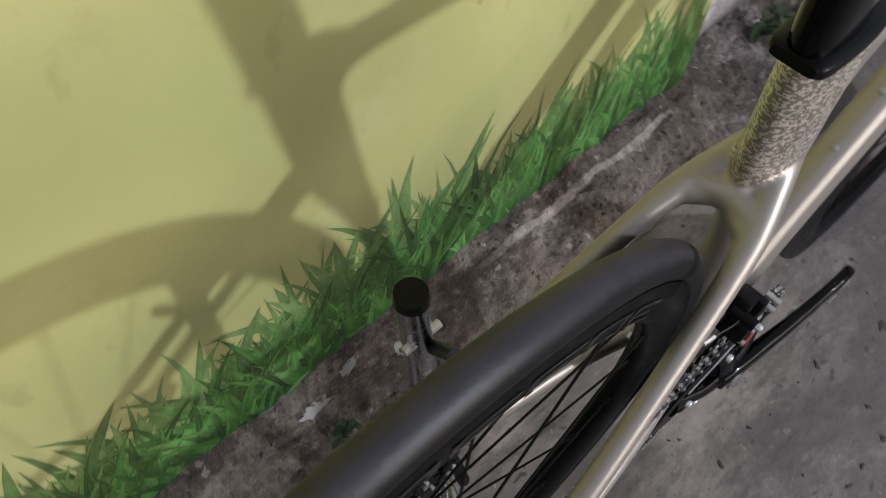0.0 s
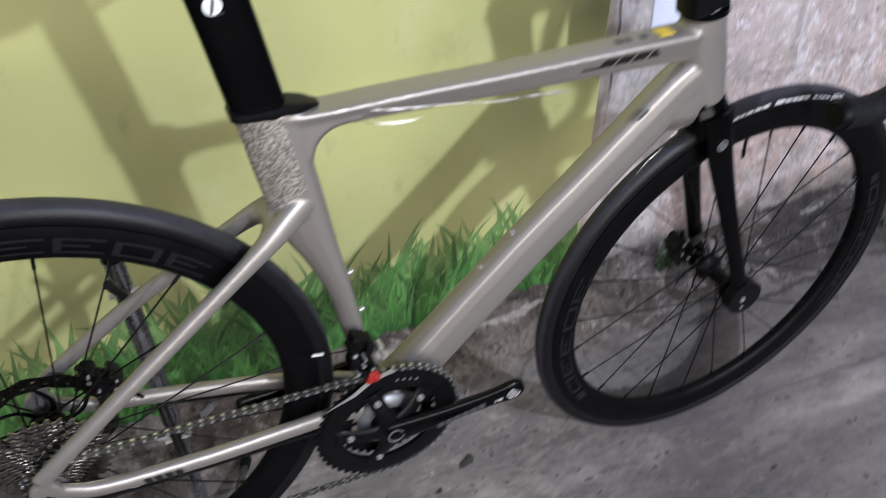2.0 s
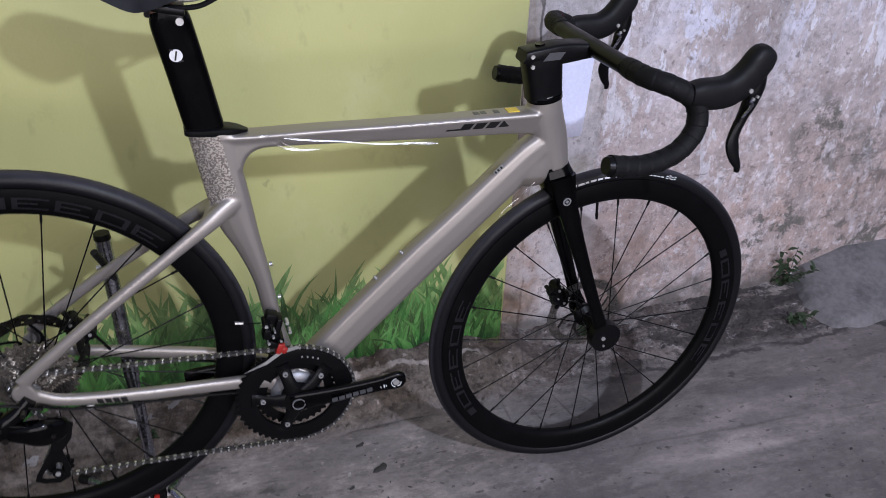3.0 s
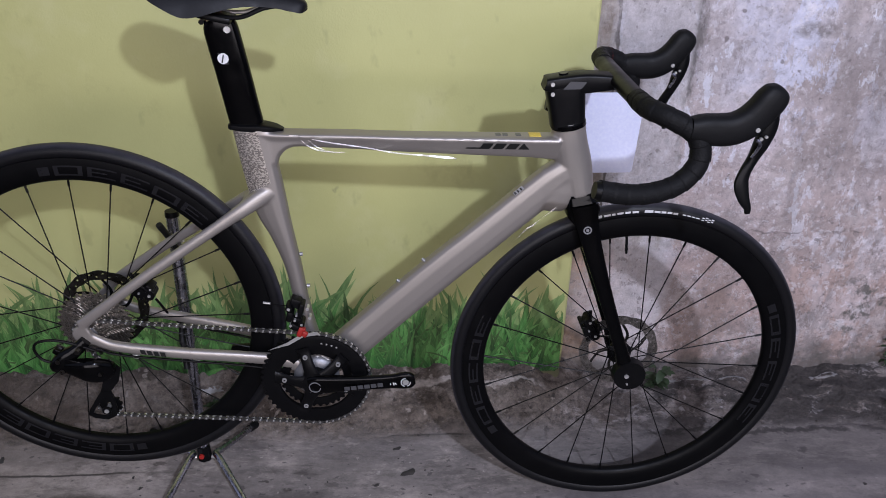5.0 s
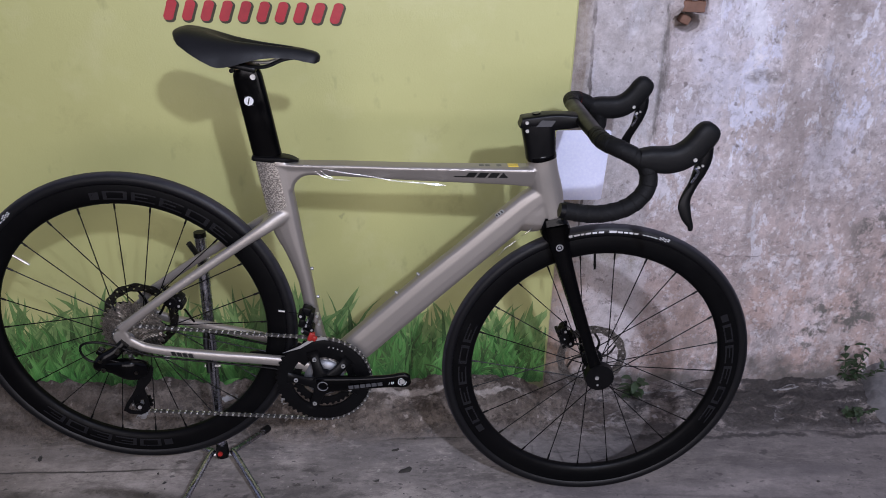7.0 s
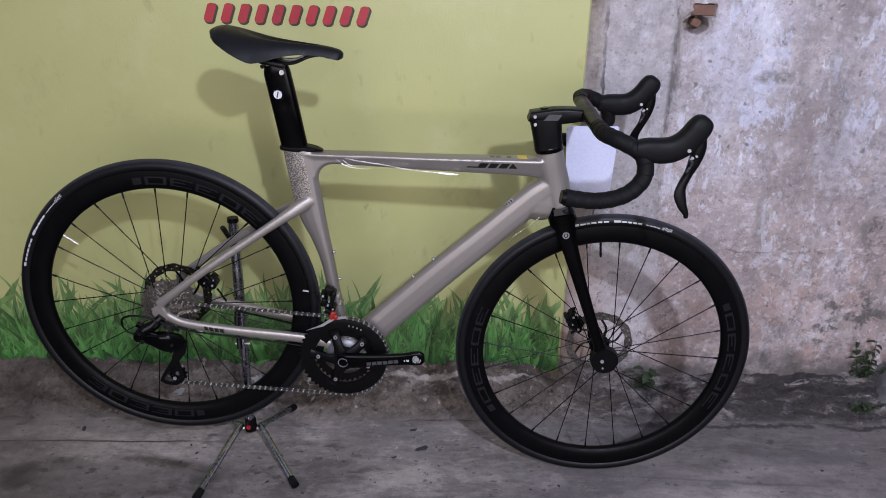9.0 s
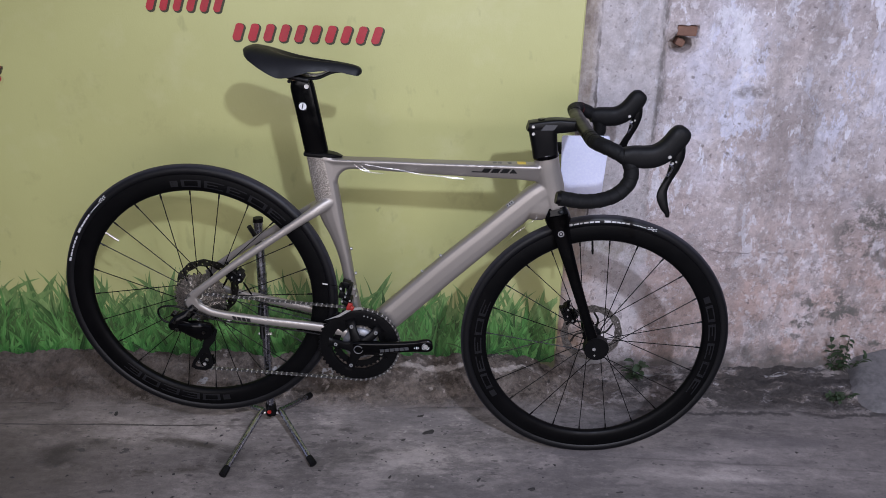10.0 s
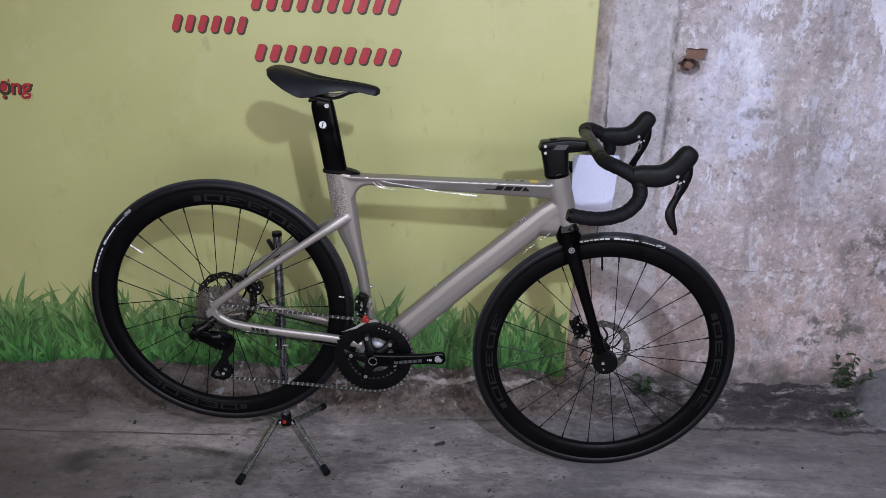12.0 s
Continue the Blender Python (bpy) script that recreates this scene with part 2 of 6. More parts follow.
    c = mixed(n, l, times(n, l, wheel_shade, 0.6), c, (0.27, 0.19, 0.15))
    brick = times(n, l, near(n, l, x, z, 1.015, 0.105, 0.062, 0.055), noise_fac(n, l, rag, 15, 0.34, 0.46, 10, 0.7))
    c = mixed(n, l, times(n, l, brick, 0.65), c, mixed(n, l, noise_fac(n, l, v, 30, 0.4, 0.6, 8), (0.27, 0.185, 0.120), (0.15, 0.110, 0.080)))
    damp = gate(n, l, calc(n, l, "SUBTRACT", z, times(n, l, noise_fac(n, l, v, 9, 0.3, 0.7), 0.08)), 0.06, 0.0)
    c = mixed(n, l, times(n, l, damp, 0.85), c, (0.105, 0.098, 0.09))
    # the hole's broken grey rim
    c = mixed(n, l, times(n, l, near(n, l, x, z, 1.238, 1.024, 0.047, 0.036), noise_fac(n, l, rag, 30, 0.36, 0.46, 8, 0.7), 0.8), c, (0.33, 0.275, 0.24))
    c = mottle(n, l, c, rag, 6, 0.12)
    c = mottle(n, l, c, v, 42, 0.16, 8, 0.8)
    specks = times(n, l, noise_fac(n, l, offset_by(n, l, v, 60, 0.008), 46, 0.575, 0.60, 8, 0.72), gate(n, l, height, 0.95, 0.55), 0.6)
    c = mixed(n, l, specks, c, (0.20, 0.165, 0.155))
    # greenish damp behind the wheel
    moss = times(n, l, near(n, l, x, z, 1.13, 0.44, 0.12, 0.07), noise_fac(n, l, rag, 14, 0.40, 0.56, 10, 0.72), 0.55)
    c = mixed(n, l, moss, c, (0.26, 0.235, 0.16))
    l.new(c, b.inputs["Base Color"])
    h = mixed(n, l, 0.85, wash, noise_fac(n, l, v, 34, 0.3, 0.7, 12, 0.75))
    relief(n, l, b, h, 0.7, 0.006)
    return m


def old_concrete():
    """Trowelled grey concrete that turns to rough, dirty mortar towards the wall."""
    m, n, l, b = material("old_concrete", 0.7)
    v = coords(n, l)
    swept = offset_by(n, l, coords(n, l, (0.50, 1.0, 1)), 3, 0.22)
    mid = offset_by(n, l, coords(n, l, (0.6, 1.1, 1)), 7, 0.08)
    sep = n.new("ShaderNodeSeparateXYZ")
    l.new(v, sep.inputs[0])
    x, y = sep.outputs[0], sep.outputs[1]
    # trowelled floor
    c = mixed(n, l, noise_fac(n, l, v, 1.7, 0.38, 0.64, 8, 0.65), (0.175, 0.166, 0.168), (0.265, 0.250, 0.245))
    c = mixed(n, l, times(n, l, noise_fac(n, l, swept, 2.6, 0.49, 0.60, 12, 0.62), 0.8), c, (0.118, 0.112, 0.118))
    c = mixed(n, l, times(n, l, noise_fac(n, l, swept, 4.4, 0.52, 0.63, 12, 0.66), 0.75), c, (0.335, 0.315, 0.305))
    c = mixed(n, l, times(n, l, noise_fac(n, l, mid, 7, 0.52, 0.59, 12, 0.72), 0.75), c, (0.115, 0.108, 0.110))
    c = mixed(n, l, times(n, l, noise_fac(n, l, mid, 10, 0.54, 0.61, 12, 0.72), 0.7), c, (0.34, 0.32, 0.315))
    c = mixed(n, l, times(n, l, noise_fac(n, l, v, 70, 0.55, 0.68, 8, 0.75), 0.28), c, (0.10, 0.094, 0.095))
    c = mixed(n, l, times(n, l, chips(n, l, v, 60, 0.30, 0.13), 0.7), c, (0.40, 0.385, 0.38))
    c = mixed(n, l, times(n, l, chips(n, l, coords(n, l, (0.6, 1.1, 1)), 34, 0.28, 0.24), 0.85), c, (0.05, 0.046, 0.046))
    c = mixed(n, l, times(n, l, noise_fac(n, l, coords(n, l, (0.45, 1.3, 1)), 15, 0.53, 0.60, 12, 0.76), 0.6), c, (0.088, 0.082, 0.083))
    c = mixed(n, l, times(n, l, noise_fac(n, l, coords(n, l, (0.5, 1.2, 1)), 26, 0.55, 0.62, 10, 0.76), 0.5), c, (0.36, 0.34, 0.33))
    # darker towards the front
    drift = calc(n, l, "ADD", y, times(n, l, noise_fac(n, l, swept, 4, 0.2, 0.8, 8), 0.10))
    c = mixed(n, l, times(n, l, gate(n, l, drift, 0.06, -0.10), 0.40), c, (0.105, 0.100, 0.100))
    # the lamp's falloff put into the colour: browner and darker to the left
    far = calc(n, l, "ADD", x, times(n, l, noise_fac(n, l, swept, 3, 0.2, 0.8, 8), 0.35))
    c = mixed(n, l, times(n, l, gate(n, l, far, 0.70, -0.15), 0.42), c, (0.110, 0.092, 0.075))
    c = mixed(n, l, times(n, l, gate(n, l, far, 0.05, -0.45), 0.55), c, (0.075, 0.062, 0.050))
    # darker on the right-hand side
    right_hand = calc(n, l, "ADD", x, times(n, l, noise_fac(n, l, swept, 3, 0.2, 0.8, 8), 0.4))
    c = mixed(n, l, times(n, l, gate(n, l, right_hand, 0.85, 1.35), 0.55), c, (0.095, 0.090, 0.094))
    # seams between the pours, and long dark scuffs
    wavy = calc(n, l, "ADD", y, times(n, l, noise_fac(n, l, v, 4, 0, 1, 6), 0.03))
    seam = times(n, l, gate(n, l, calc(n, l, "ABSOLUTE", calc(n, l, "SUBTRACT", wavy, 0.100), 0), 0.0045, 0.0012), gate(n, l, x, 0.10, -0.05))
    seam2 = times(n, l, gate(n, l, calc(n, l, "ABSOLUTE", calc(n, l, "SUBTRACT", calc(n, l, "ADD", wavy, times(n, l, x, 0.07)), 0.056), 0), 0.0050, 0.0015), gate(n, l, x, 0.95, 1.1), 0.35)
    c = mixed(n, l, times(n, l, calc(n, l, "ADD", seam, seam2), noise_fac(n, l, v, 6, 0.35, 0.5, 4)), c, (0.045, 0.04, 0.04))
    rim = gate(n, l, calc(n, l, "ABSOLUTE", calc(n, l, "SUBTRACT", near(n, l, x, y, -0.20, -0.055, 0.26, 0.075), 0.5), 0), 0.5, 0.1)
    c = mixed(n, l, times(n, l, rim, noise_fac(n, l, offset_by(n, l, v, 5, 0.2), 6, 0.42, 0.58, 10, 0.7), 0.85), c, (0.050, 0.043, 0.038))
    scuff = times(n, l, near(n, l, x, y, 1.42, 0.04, 0.30, 0.030), noise_fac(n, l, swept, 7, 0.36, 0.58, 8), 0.75)
    c = mixed(n, l, scuff, c, (0.095, 0.09, 0.096))
    worn_pale = times(n, l, near(n, l, x, y, 1.45, -0.10, 0.40, 0.035), noise_fac(n, l, swept, 8, 0.4, 0.6, 10, 0.7), 0.6)
    c = mixed(n, l, worn_pale, c, (0.36, 0.34, 0.335))
    # rough mortar with earth in it
    r = mixed(n, l, noise_fac(n, l, v, 4.5, 0.40, 0.62, 12, 0.72), (0.125, 0.108, 0.095), (0.255, 0.235, 0.22))
    r = mixed(n, l, times(n, l, noise_fac(n, l, mid, 9, 0.50, 0.57, 12, 0.76), 0.8), r, (0.048, 0.039, 0.033))
    r = mixed(n, l, times(n, l, noise_fac(n, l, mid, 13, 0.54, 0.60, 12, 0.76), 0.75), r, (0.30, 0.285, 0.28))
    r = mixed(n, l, times(n, l, noise_fac(n, l, v, 55, 0.52, 0.62, 8, 0.75), 0.7), r, (0.05, 0.042, 0.037))
    r = mixed(n, l, times(n, l, chips(n, l, v, 48, 0.36, 0.22), 0.8), r, (0.37, 0.355, 0.35))
    r = mixed(n, l, times(n, l, chips(n, l, v, 36, 0.36, 0.22), 0.85), r, (0.03, 0.025, 0.022))
    streak = gate(n, l, calc(n, l, "ABSOLUTE", calc(n, l, "SUBTRACT", calc(n, l, "ADD", y, times(n, l, noise_fac(n, l, v, 9, 0, 1, 6), 0.016)), 0.309), 0), 0.0065, 0.0035)
    r = mixed(n, l, times(n, l, streak, gate(n, l, x, 0.40, 0.50), gate(n, l, x, 0.92, 0.86), noise_fac(n, l, v, 12, 0.36, 0.48, 6), 0.85), r, (0.42, 0.41, 0.41))
    # the left-hand falloff painted into the mortar too
    r = mixed(n, l, times(n, l, gate(n, l, far, 0.40, -0.20), 0.68), r, (0.062, 0.050, 0.039))
    crevice = times(n, l, gate(n, l, calc(n, l, "ABSOLUTE", calc(n, l, "SUBTRACT", calc(n, l, "ADD", y, times(n, l, noise_fac(n, l, v, 10, 0, 1, 8), 0.05)), 0.232), 0), 0.022, 0.006), gate(n, l, x, 1.05, 1.25), noise_fac(n, l, mid, 9, 0.40, 0.55, 8), 0.85)
    r = mixed(n, l, crevice, r, (0.030, 0.027, 0.025))
    damp = times(n, l, gate(n, l, x, 0.95, 1.20), gate(n, l, y, 0.17, 0.20), noise_fac(n, l, offset_by(n, l, mid, 9, 0.06), 6, 0.475, 0.505, 12, 0.75), 0.85)
    r = mixed(n, l, damp, r, (0.034, 0.031, 0.029))
    crust = times(n, l, gate(n, l, x, 0.98, 1.12), noise_fac(n, l, offset_by(n, l, v, 16, 0.04), 11, 0.595, 0.612, 12, 0.74), 0.55)
    r = mixed(n, l, crust, r, (0.27, 0.26, 0.26))
    ledge = gate(n, l, calc(n, l, "ABSOLUTE", calc(n, l, "SUBTRACT", calc(n, l, "ADD", y, times(n, l, noise_fac(n, l, v, 13, 0, 1, 8), 0.045)), 0.345), 0), 0.013, 0.006)
    r = mixed(n, l, times(n, l, ledge, gate(n, l, x, 0.98, 1.10), noise_fac(n, l, v, 8, 0.42, 0.50, 8), 0.9), r, (0.026, 0.023, 0.022))
    shore = calc(n, l, "ADD", y, times(n, l, calc(n, l, "SUBTRACT", noise_fac(n, l, v, 6, 0.2, 0.8, 10, 0.7), 0.5), 0.09))
    rough_side = gate(n, l, shore, 0.165, 0.225)
    c = mottle(n, l, c, offset_by(n, l, coords(n, l, (0.28, 1.0, 1)), 2.2, 0.25), 3.2, 0.30, 10, 0.62)
    c = mottle(n, l, c, swept, 9, 0.18)
    c = mottle(n, l, c, coords(n, l, (0.8, 1.1, 1)), 48, 0.18, 8, 0.82)
    c = mixed(n, l, 1.0, c, (0.90, 0.845, 0.80), "MULTIPLY")
    c = mixed(n, l, times(n, l, chips(n, l, coords(n, l, (0.6, 1.0, 1)), 26, 0.30, 0.34), gate(n, l, far, 0.95, 0.2), 0.8), c, (0.045, 0.040, 0.038))
    c = mixed(n, l, times(n, l, chips(n, l, coords(n, l, (0.7, 1.0, 1)), 70, 0.34, 0.30), 0.7), c, (0.055, 0.050, 0.050))
    # browner before the painted wall, greyer before the plaster
    r = mixed(n, l, 1.0, r, mixed(n, l, gate(n, l, x, 0.90, 1.12), (0.84, 0.765, 0.69), (1.10, 1.06, 1.06)), "MULTIPLY")
    r = mottle(n, l, r, mid, 12, 0.36)
    r = mottle(n, l, r, v, 70, 0.36, 8, 0.82)
    c = mixed(n, l, rough_side, c, r)
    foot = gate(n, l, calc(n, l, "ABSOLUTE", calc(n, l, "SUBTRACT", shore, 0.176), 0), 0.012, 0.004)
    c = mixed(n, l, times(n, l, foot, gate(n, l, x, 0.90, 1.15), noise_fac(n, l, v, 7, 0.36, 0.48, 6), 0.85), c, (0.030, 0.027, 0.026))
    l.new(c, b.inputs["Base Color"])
    g = n.new("ShaderNodeMapRange")
    l.new(noise_fac(n, l, swept, 6, 0.4, 0.7), g.inputs["Value"])
    g.inputs["To Min"].default_value, g.inputs["To Max"].default_value = 0.82, 0.55
    l.new(g.outputs[0], b.inputs["Roughness"])
    fine = mixed(n, l, 0.5, noise_fac(n, l, v, 30, 0.2, 0.8, 12, 0.75), noise_fac(n, l, v, 140, 0.2, 0.8, 4))
    h = mixed(n, l, rough_side, mixed(n, l, 0.88, fine, (0.5, 0.5, 0.5)), fine)
    relief(n, l, b, h, 0.9, 0.010)
    b.inputs["Diffuse Roughness"].default_value = 1.0
    return m


def bike_paint():
    m, n, l, b = material("champagne_grey_paint", 0.43, 0.62)
    v = coords(n, l)
    base = mixed(n, l, noise_fac(n, l, v, 1400, 0.3, 0.7, 1), (0.305, 0.279, 0.252), (0.330, 0.303, 0.274))
    # pixelled pale camouflage on the seat cluster
    sep = n.new("ShaderNodeSeparateXYZ")
    l.new(v, sep.inputs[0])
    snap = n.new("ShaderNodeVectorMath")
    snap.operation = "SNAP"
    snap.inputs[1].default_value = (0.0008, 0.0008, 0.0012)
    l.new(v, snap.inputs[0])
    long_way = n.new("ShaderNodeMapping")
    long_way.inputs["Scale"].default_value = (0.8, 0.85, 1.55)
    l.new(snap.outputs[0], long_way.inputs["Vector"])
    spots = noise_fac(n, l, long_way.outputs[0], 340, 0.51, 0.53, 1)

    def gate(value, lo, hi):
        g = n.new("ShaderNodeMapRange")
        g.inputs["From Min"].default_value, g.inputs["From Max"].default_value = lo, hi
        l.new(value, g.inputs["Value"])
        return g.outputs[0]

    slant = calc(n, l, "ADD", sep.outputs[0], calc(n, l, "MULTIPLY", sep.outputs[2], 0.27))
    zone = calc(n, l, "MULTIPLY", gate(slant, 0.394, 0.392), calc(n, l, "MULTIPLY", gate(slant, 0.34, 0.343), gate(calc(n, l, "SUBTRACT", sep.outputs[2], calc(n, l, "MULTIPLY", sep.outputs[0], 0.70)), 0.0935, 0.0950)))
    thin = calc(n, l, "GREATER_THAN", noise_fac(n, l, snap.outputs[0], 40, 0.05, 0.7, 1), gate(sep.outputs[2], 0.345, 0.43))
    base = mixed(n, l, calc(n, l, "MULTIPLY", zone, 0.6), base, (0.17, 0.146, 0.120))
    c = mixed(n, l, calc(n, l, "MULTIPLY", calc(n, l, "MULTIPLY", spots, zone), thin), base, (0.60, 0.55, 0.48))
    l.new(c, b.inputs["Base Color"])
    b.inputs["Coat Weight"].default_value, b.inputs["Coat Roughness"].default_value = 0.06, 0.20
    return m


def blade_paint(name, greens, tip, edge):
    """Printed grass: its green from blade to blade, paler towards the tip, darker along the edges and at the foot."""
    m, n, l, b = material(name, 0.45)
    geo, uv, sep, ramp = n.new("ShaderNodeNewGeometry"), n.new("ShaderNodeUVMap"), n.new("ShaderNodeSeparateXYZ"), n.new("ShaderNodeValToRGB")
    l.new(geo.outputs["Random Per Island"], ramp.inputs[0])
    for k, col in enumerate(greens):
        at = k / (len(greens) - 1)
        e = ramp.color_ramp.elements.new(at) if at not in (0.0, 1.0) else ramp.color_ramp.elements[0 if at == 0.0 else -1]
        e.color = (*col, 1)
    l.new(uv.outputs[0], sep.inputs[0])
    along = sep.outputs[1]
    c = mixed(n, l, times(n, l, gate(n, l, along, 0.30, 1.0), tip), ramp.outputs[0], (0.30, 0.38, 0.13))
    c = mixed(n, l, times(n, l, gate(n, l, along, 0.45, 0.0), 0.70), c, (0.014, 0.040, 0.010))
    rib = calc(n, l, "ABSOLUTE", calc(n, l, "SUBTRACT", sep.outputs[0], 0.5), 0)
    c = mixed(n, l, times(n, l, gate(n, l, rib, 0.08, 0.5), edge), c, (0.035, 0.085, 0.03))
    c = mixed(n, l, times(n, l, gate(n, l, rib, 0.10, 0.0), 0.12), c, (0.36, 0.50, 0.26))
    l.new(mottle(n, l, c, coords(n, l, (1, 1, 0.35)), 45, 0.28, 6, 0.7), b.inputs["Base Color"])
    return m


YELLOW, PLASTER, PAINT = yellow_paint(), peeling_plaster(), bike_paint()
GRASS = blade_paint("printed_grass", ((0.008, 0.036, 0.006), (0.018, 0.078, 0.012), (0.036, 0.140, 0.022), (0.058, 0.195, 0.032), (0.110, 0.285, 0.065)), 0.20, 0.12)
GRASSBACK = blade_paint("printed_grass_background", ((0.030, 0.100, 0.020), (0.062, 0.155, 0.036), (0.105, 0.215, 0.054), (0.175, 0.280, 0.090)), 0.5, 0.0)
FLOOR = old_concrete()
CEMENT = worn("pale_cement", (0.165, 0.158, 0.158), 0.75, vary=0.5, coarse=11, fine=70, bump=0.5, dark=0.5)
GRIT = worn("dark_grit", (0.045, 0.04, 0.038), 0.8, coarse=40, bump=0.3)
WHITEWASH = worn("white_mortar", (0.30, 0.29, 0.285), 0.8, coarse=40, bump=0.4, dark=0.6)
BACKWALL = worn("plain_grey_render", (0.10, 0.10, 0.10), 0.85, coarse=2, fine=60, bump=0.3)
RUBBER = worn("tyre_rubber", (0.0032, 0.0032, 0.0042), 0.46, coarse=14, fine=300, bump=0.12, spec=0.30)
CARBON = worn("satin_black_rim", (0.0022, 0.0022, 0.0026), 0.42, coarse=12, fine=220, bump=0.03, spec=0.10)
GLOSS = worn("gloss_black", (0.0015, 0.0015, 0.0018), 0.14, coat=0.05, bump=0, spec=0.15)
SATIN = worn("satin_black", (0.0035, 0.0035, 0.004), 0.36, bump=0.02, spec=0.14)
TAPE = worn("bar_tape", (0.006, 0.006, 0.0065), 0.6, coarse=30, fine=420, bump=0.35, spec=0.16)
HOOD = worn("hood_rubber", (0.006, 0.006, 0.0065), 0.5, coarse=30, fine=500, bump=0.15, spec=0.16)
LEATHER = worn("saddle_cover", (0.009, 0.009, 0.010), 0.44, coarse=20, fine=400, bump=0.08, spec=0.16)
STEEL = worn("bright_steel", (0.62, 0.61, 0.59), 0.36, 0.7, coarse=40, bump=0.02)
PIN = worn("polished_pin", (0.70, 0.69, 0.67), 0.24, 0.8, bump=0, dark=0.8)
CHAIN = worn("oiled_chain_steel", (0.20, 0.195, 0.19), 0.30, 0.9, coarse=60, bump=0.02, dark=0.5)
COG = worn("cog_steel", (0.46, 0.43, 0.39), 0.30, 1.0, coarse=150, bump=0.02, dark=0.3)
DARKSTEEL = worn("dark_steel", (0.09, 0.085, 0.08), 0.32, 1.0, coarse=60, bump=0.02, dark=0.5)
TYREINK = worn("pale_tyre_print", (0.62, 0.62, 0.63), 0.6, bump=0)
CHROME = worn("worn_chrome", (0.46, 0.46, 0.52), 0.24, 1.0, vary=0.05, coarse=30, fine=120, bump=0.0, dark=0.75)
ALLOY = worn("grey_alloy", (0.42, 0.42, 0.43), 0.38, 0.7, bump=0.02)
CUP = worn("satin_grey_alloy", (0.24, 0.24, 0.25), 0.45, 0.6, bump=0.02)
DECAL = worn("grey_decal", (0.0075, 0.0075, 0.009), 0.3, bump=0)
WHITE = worn("white_print", (0.72, 0.72, 0.72), 0.5, bump=0, dark=0.9)
BLACKINK = worn("black_print", (0.006, 0.006, 0.006), 0.5, bump=0)
GREYINK = worn("dark_grey_print", (0.06, 0.06, 0.064), 0.35, bump=0)
YELLOWINK = worn("yellow_label", (0.75, 0.55, 0.04), 0.4, bump=0)
DARKRED = worn("dark_red_thread", (0.12, 0.010, 0.010), 0.6, bump=0)
RED = worn("red_plastic", (0.33, 0.018, 0.012), 0.4, bump=0)
REDPAINT = worn("red_lettering", (0.42, 0.025, 0.035), 0.45, bump=0.05)
DARKPAINT = worn("dark_lettering_edge", (0.05, 0.045, 0.02), 0.5, bump=0.05)
BOXWHITE = worn("white_plastic", (0.70, 0.71, 0.90), 0.4, bump=0.02, dark=0.93)
BRICK = worn("broken_brick", (0.22, 0.125, 0.088), 0.9, coarse=30, fine=200, bump=0.5)
LEAF = worn("weed_leaf", (0.034, 0.058, 0.023), 0.6, coarse=30, bump=0.1)


def film_material(name, share, crinkle=1.0):
    """Clear crinkled film: see-through, with sharp glints from its folds."""
    m, n, l, b = material(name, 0.10)
    b.inputs["Base Color"].default_value = (0.85, 0.85, 0.85, 1)
    b.inputs["Roughness"].default_value = 0.12
    clear, mix = n.new("ShaderNodeBsdfTransparent"), n.new("ShaderNodeMixShader")
    gloss = n.new("ShaderNodeBsdfGlossy")
    gloss.inputs["Roughness"].default_value = 0.24
    bump = n.new("ShaderNodeBump")
    bump.inputs["Strength"].default_value, bump.inputs["Distance"].default_value = crinkle, 0.012
    l.new(noise_fac(n, l, coords(n, l, (1, 1, 1.6)), 20, 0.3, 0.7, 2), bump.inputs["Height"])
    l.new(bump.outputs[0], gloss.inputs["Normal"])
    mix.inputs[0].default_value = share
    l.new(clear.outputs[0], mix.inputs[1])
    l.new(gloss.outputs[0], mix.inputs[2])
    l.new(mix.outputs[0], n["Material Output"].inputs["Surface"])
    return m


def sheen_tyre():
    """Black side walls; the tread's violet-grey sheen is painted into its colour."""
    m, n, l, b = material("tyre", 0.46)
    v = coords(n, l)
    sep = n.new("ShaderNodeSeparateXYZ")
    l.new(v, sep.inputs[0])
    radius = calc(n, l, "SQRT", calc(n, l, "ADD", calc(n, l, "POWER", sep.outputs[0], 2), calc(n, l, "POWER", sep.outputs[2], 2)), 0)
    tread = gate(n, l, calc(n, l, "ADD", radius, calc(n, l, "MULTIPLY", noise_fac(n, l, v, 50, 0.3, 0.7), 0.002)), 0.3340, 0.3385)
    tread_sheen = mixed(n, l, noise_fac(n, l, v, 30, 0.35, 0.7, 8, 0.7), (0.036, 0.034, 0.043), (0.024, 0.023, 0.029))
    l.new(mixed(n, l, tread, (0.0030, 0.0030, 0.0040), tread_sheen), b.inputs["Base Color"])
    b.inputs["Specular IOR Level"].default_value = 0.30
    relief(n, l, b, noise_fac(n, l, v, 300, 0.2, 0.8), 0.12, 0.002)
    return m


FILM, FILMEDGE, TYRE = film_material("clear_film", 0.03, 0.12), film_material("folded_film_edge", 0.34, 0.15), sheen_tyre()

# ---- mesh helpers ----


def part(name, bm, mat, parent, label="", smooth=35):
    me = bpy.data.meshes.new(name)
    bmesh.ops.recalc_face_normals(bm, faces=bm.faces)
    bm.to_mesh(me)
    bm.free()
    return placed(name, me, mat, parent, label, smooth)


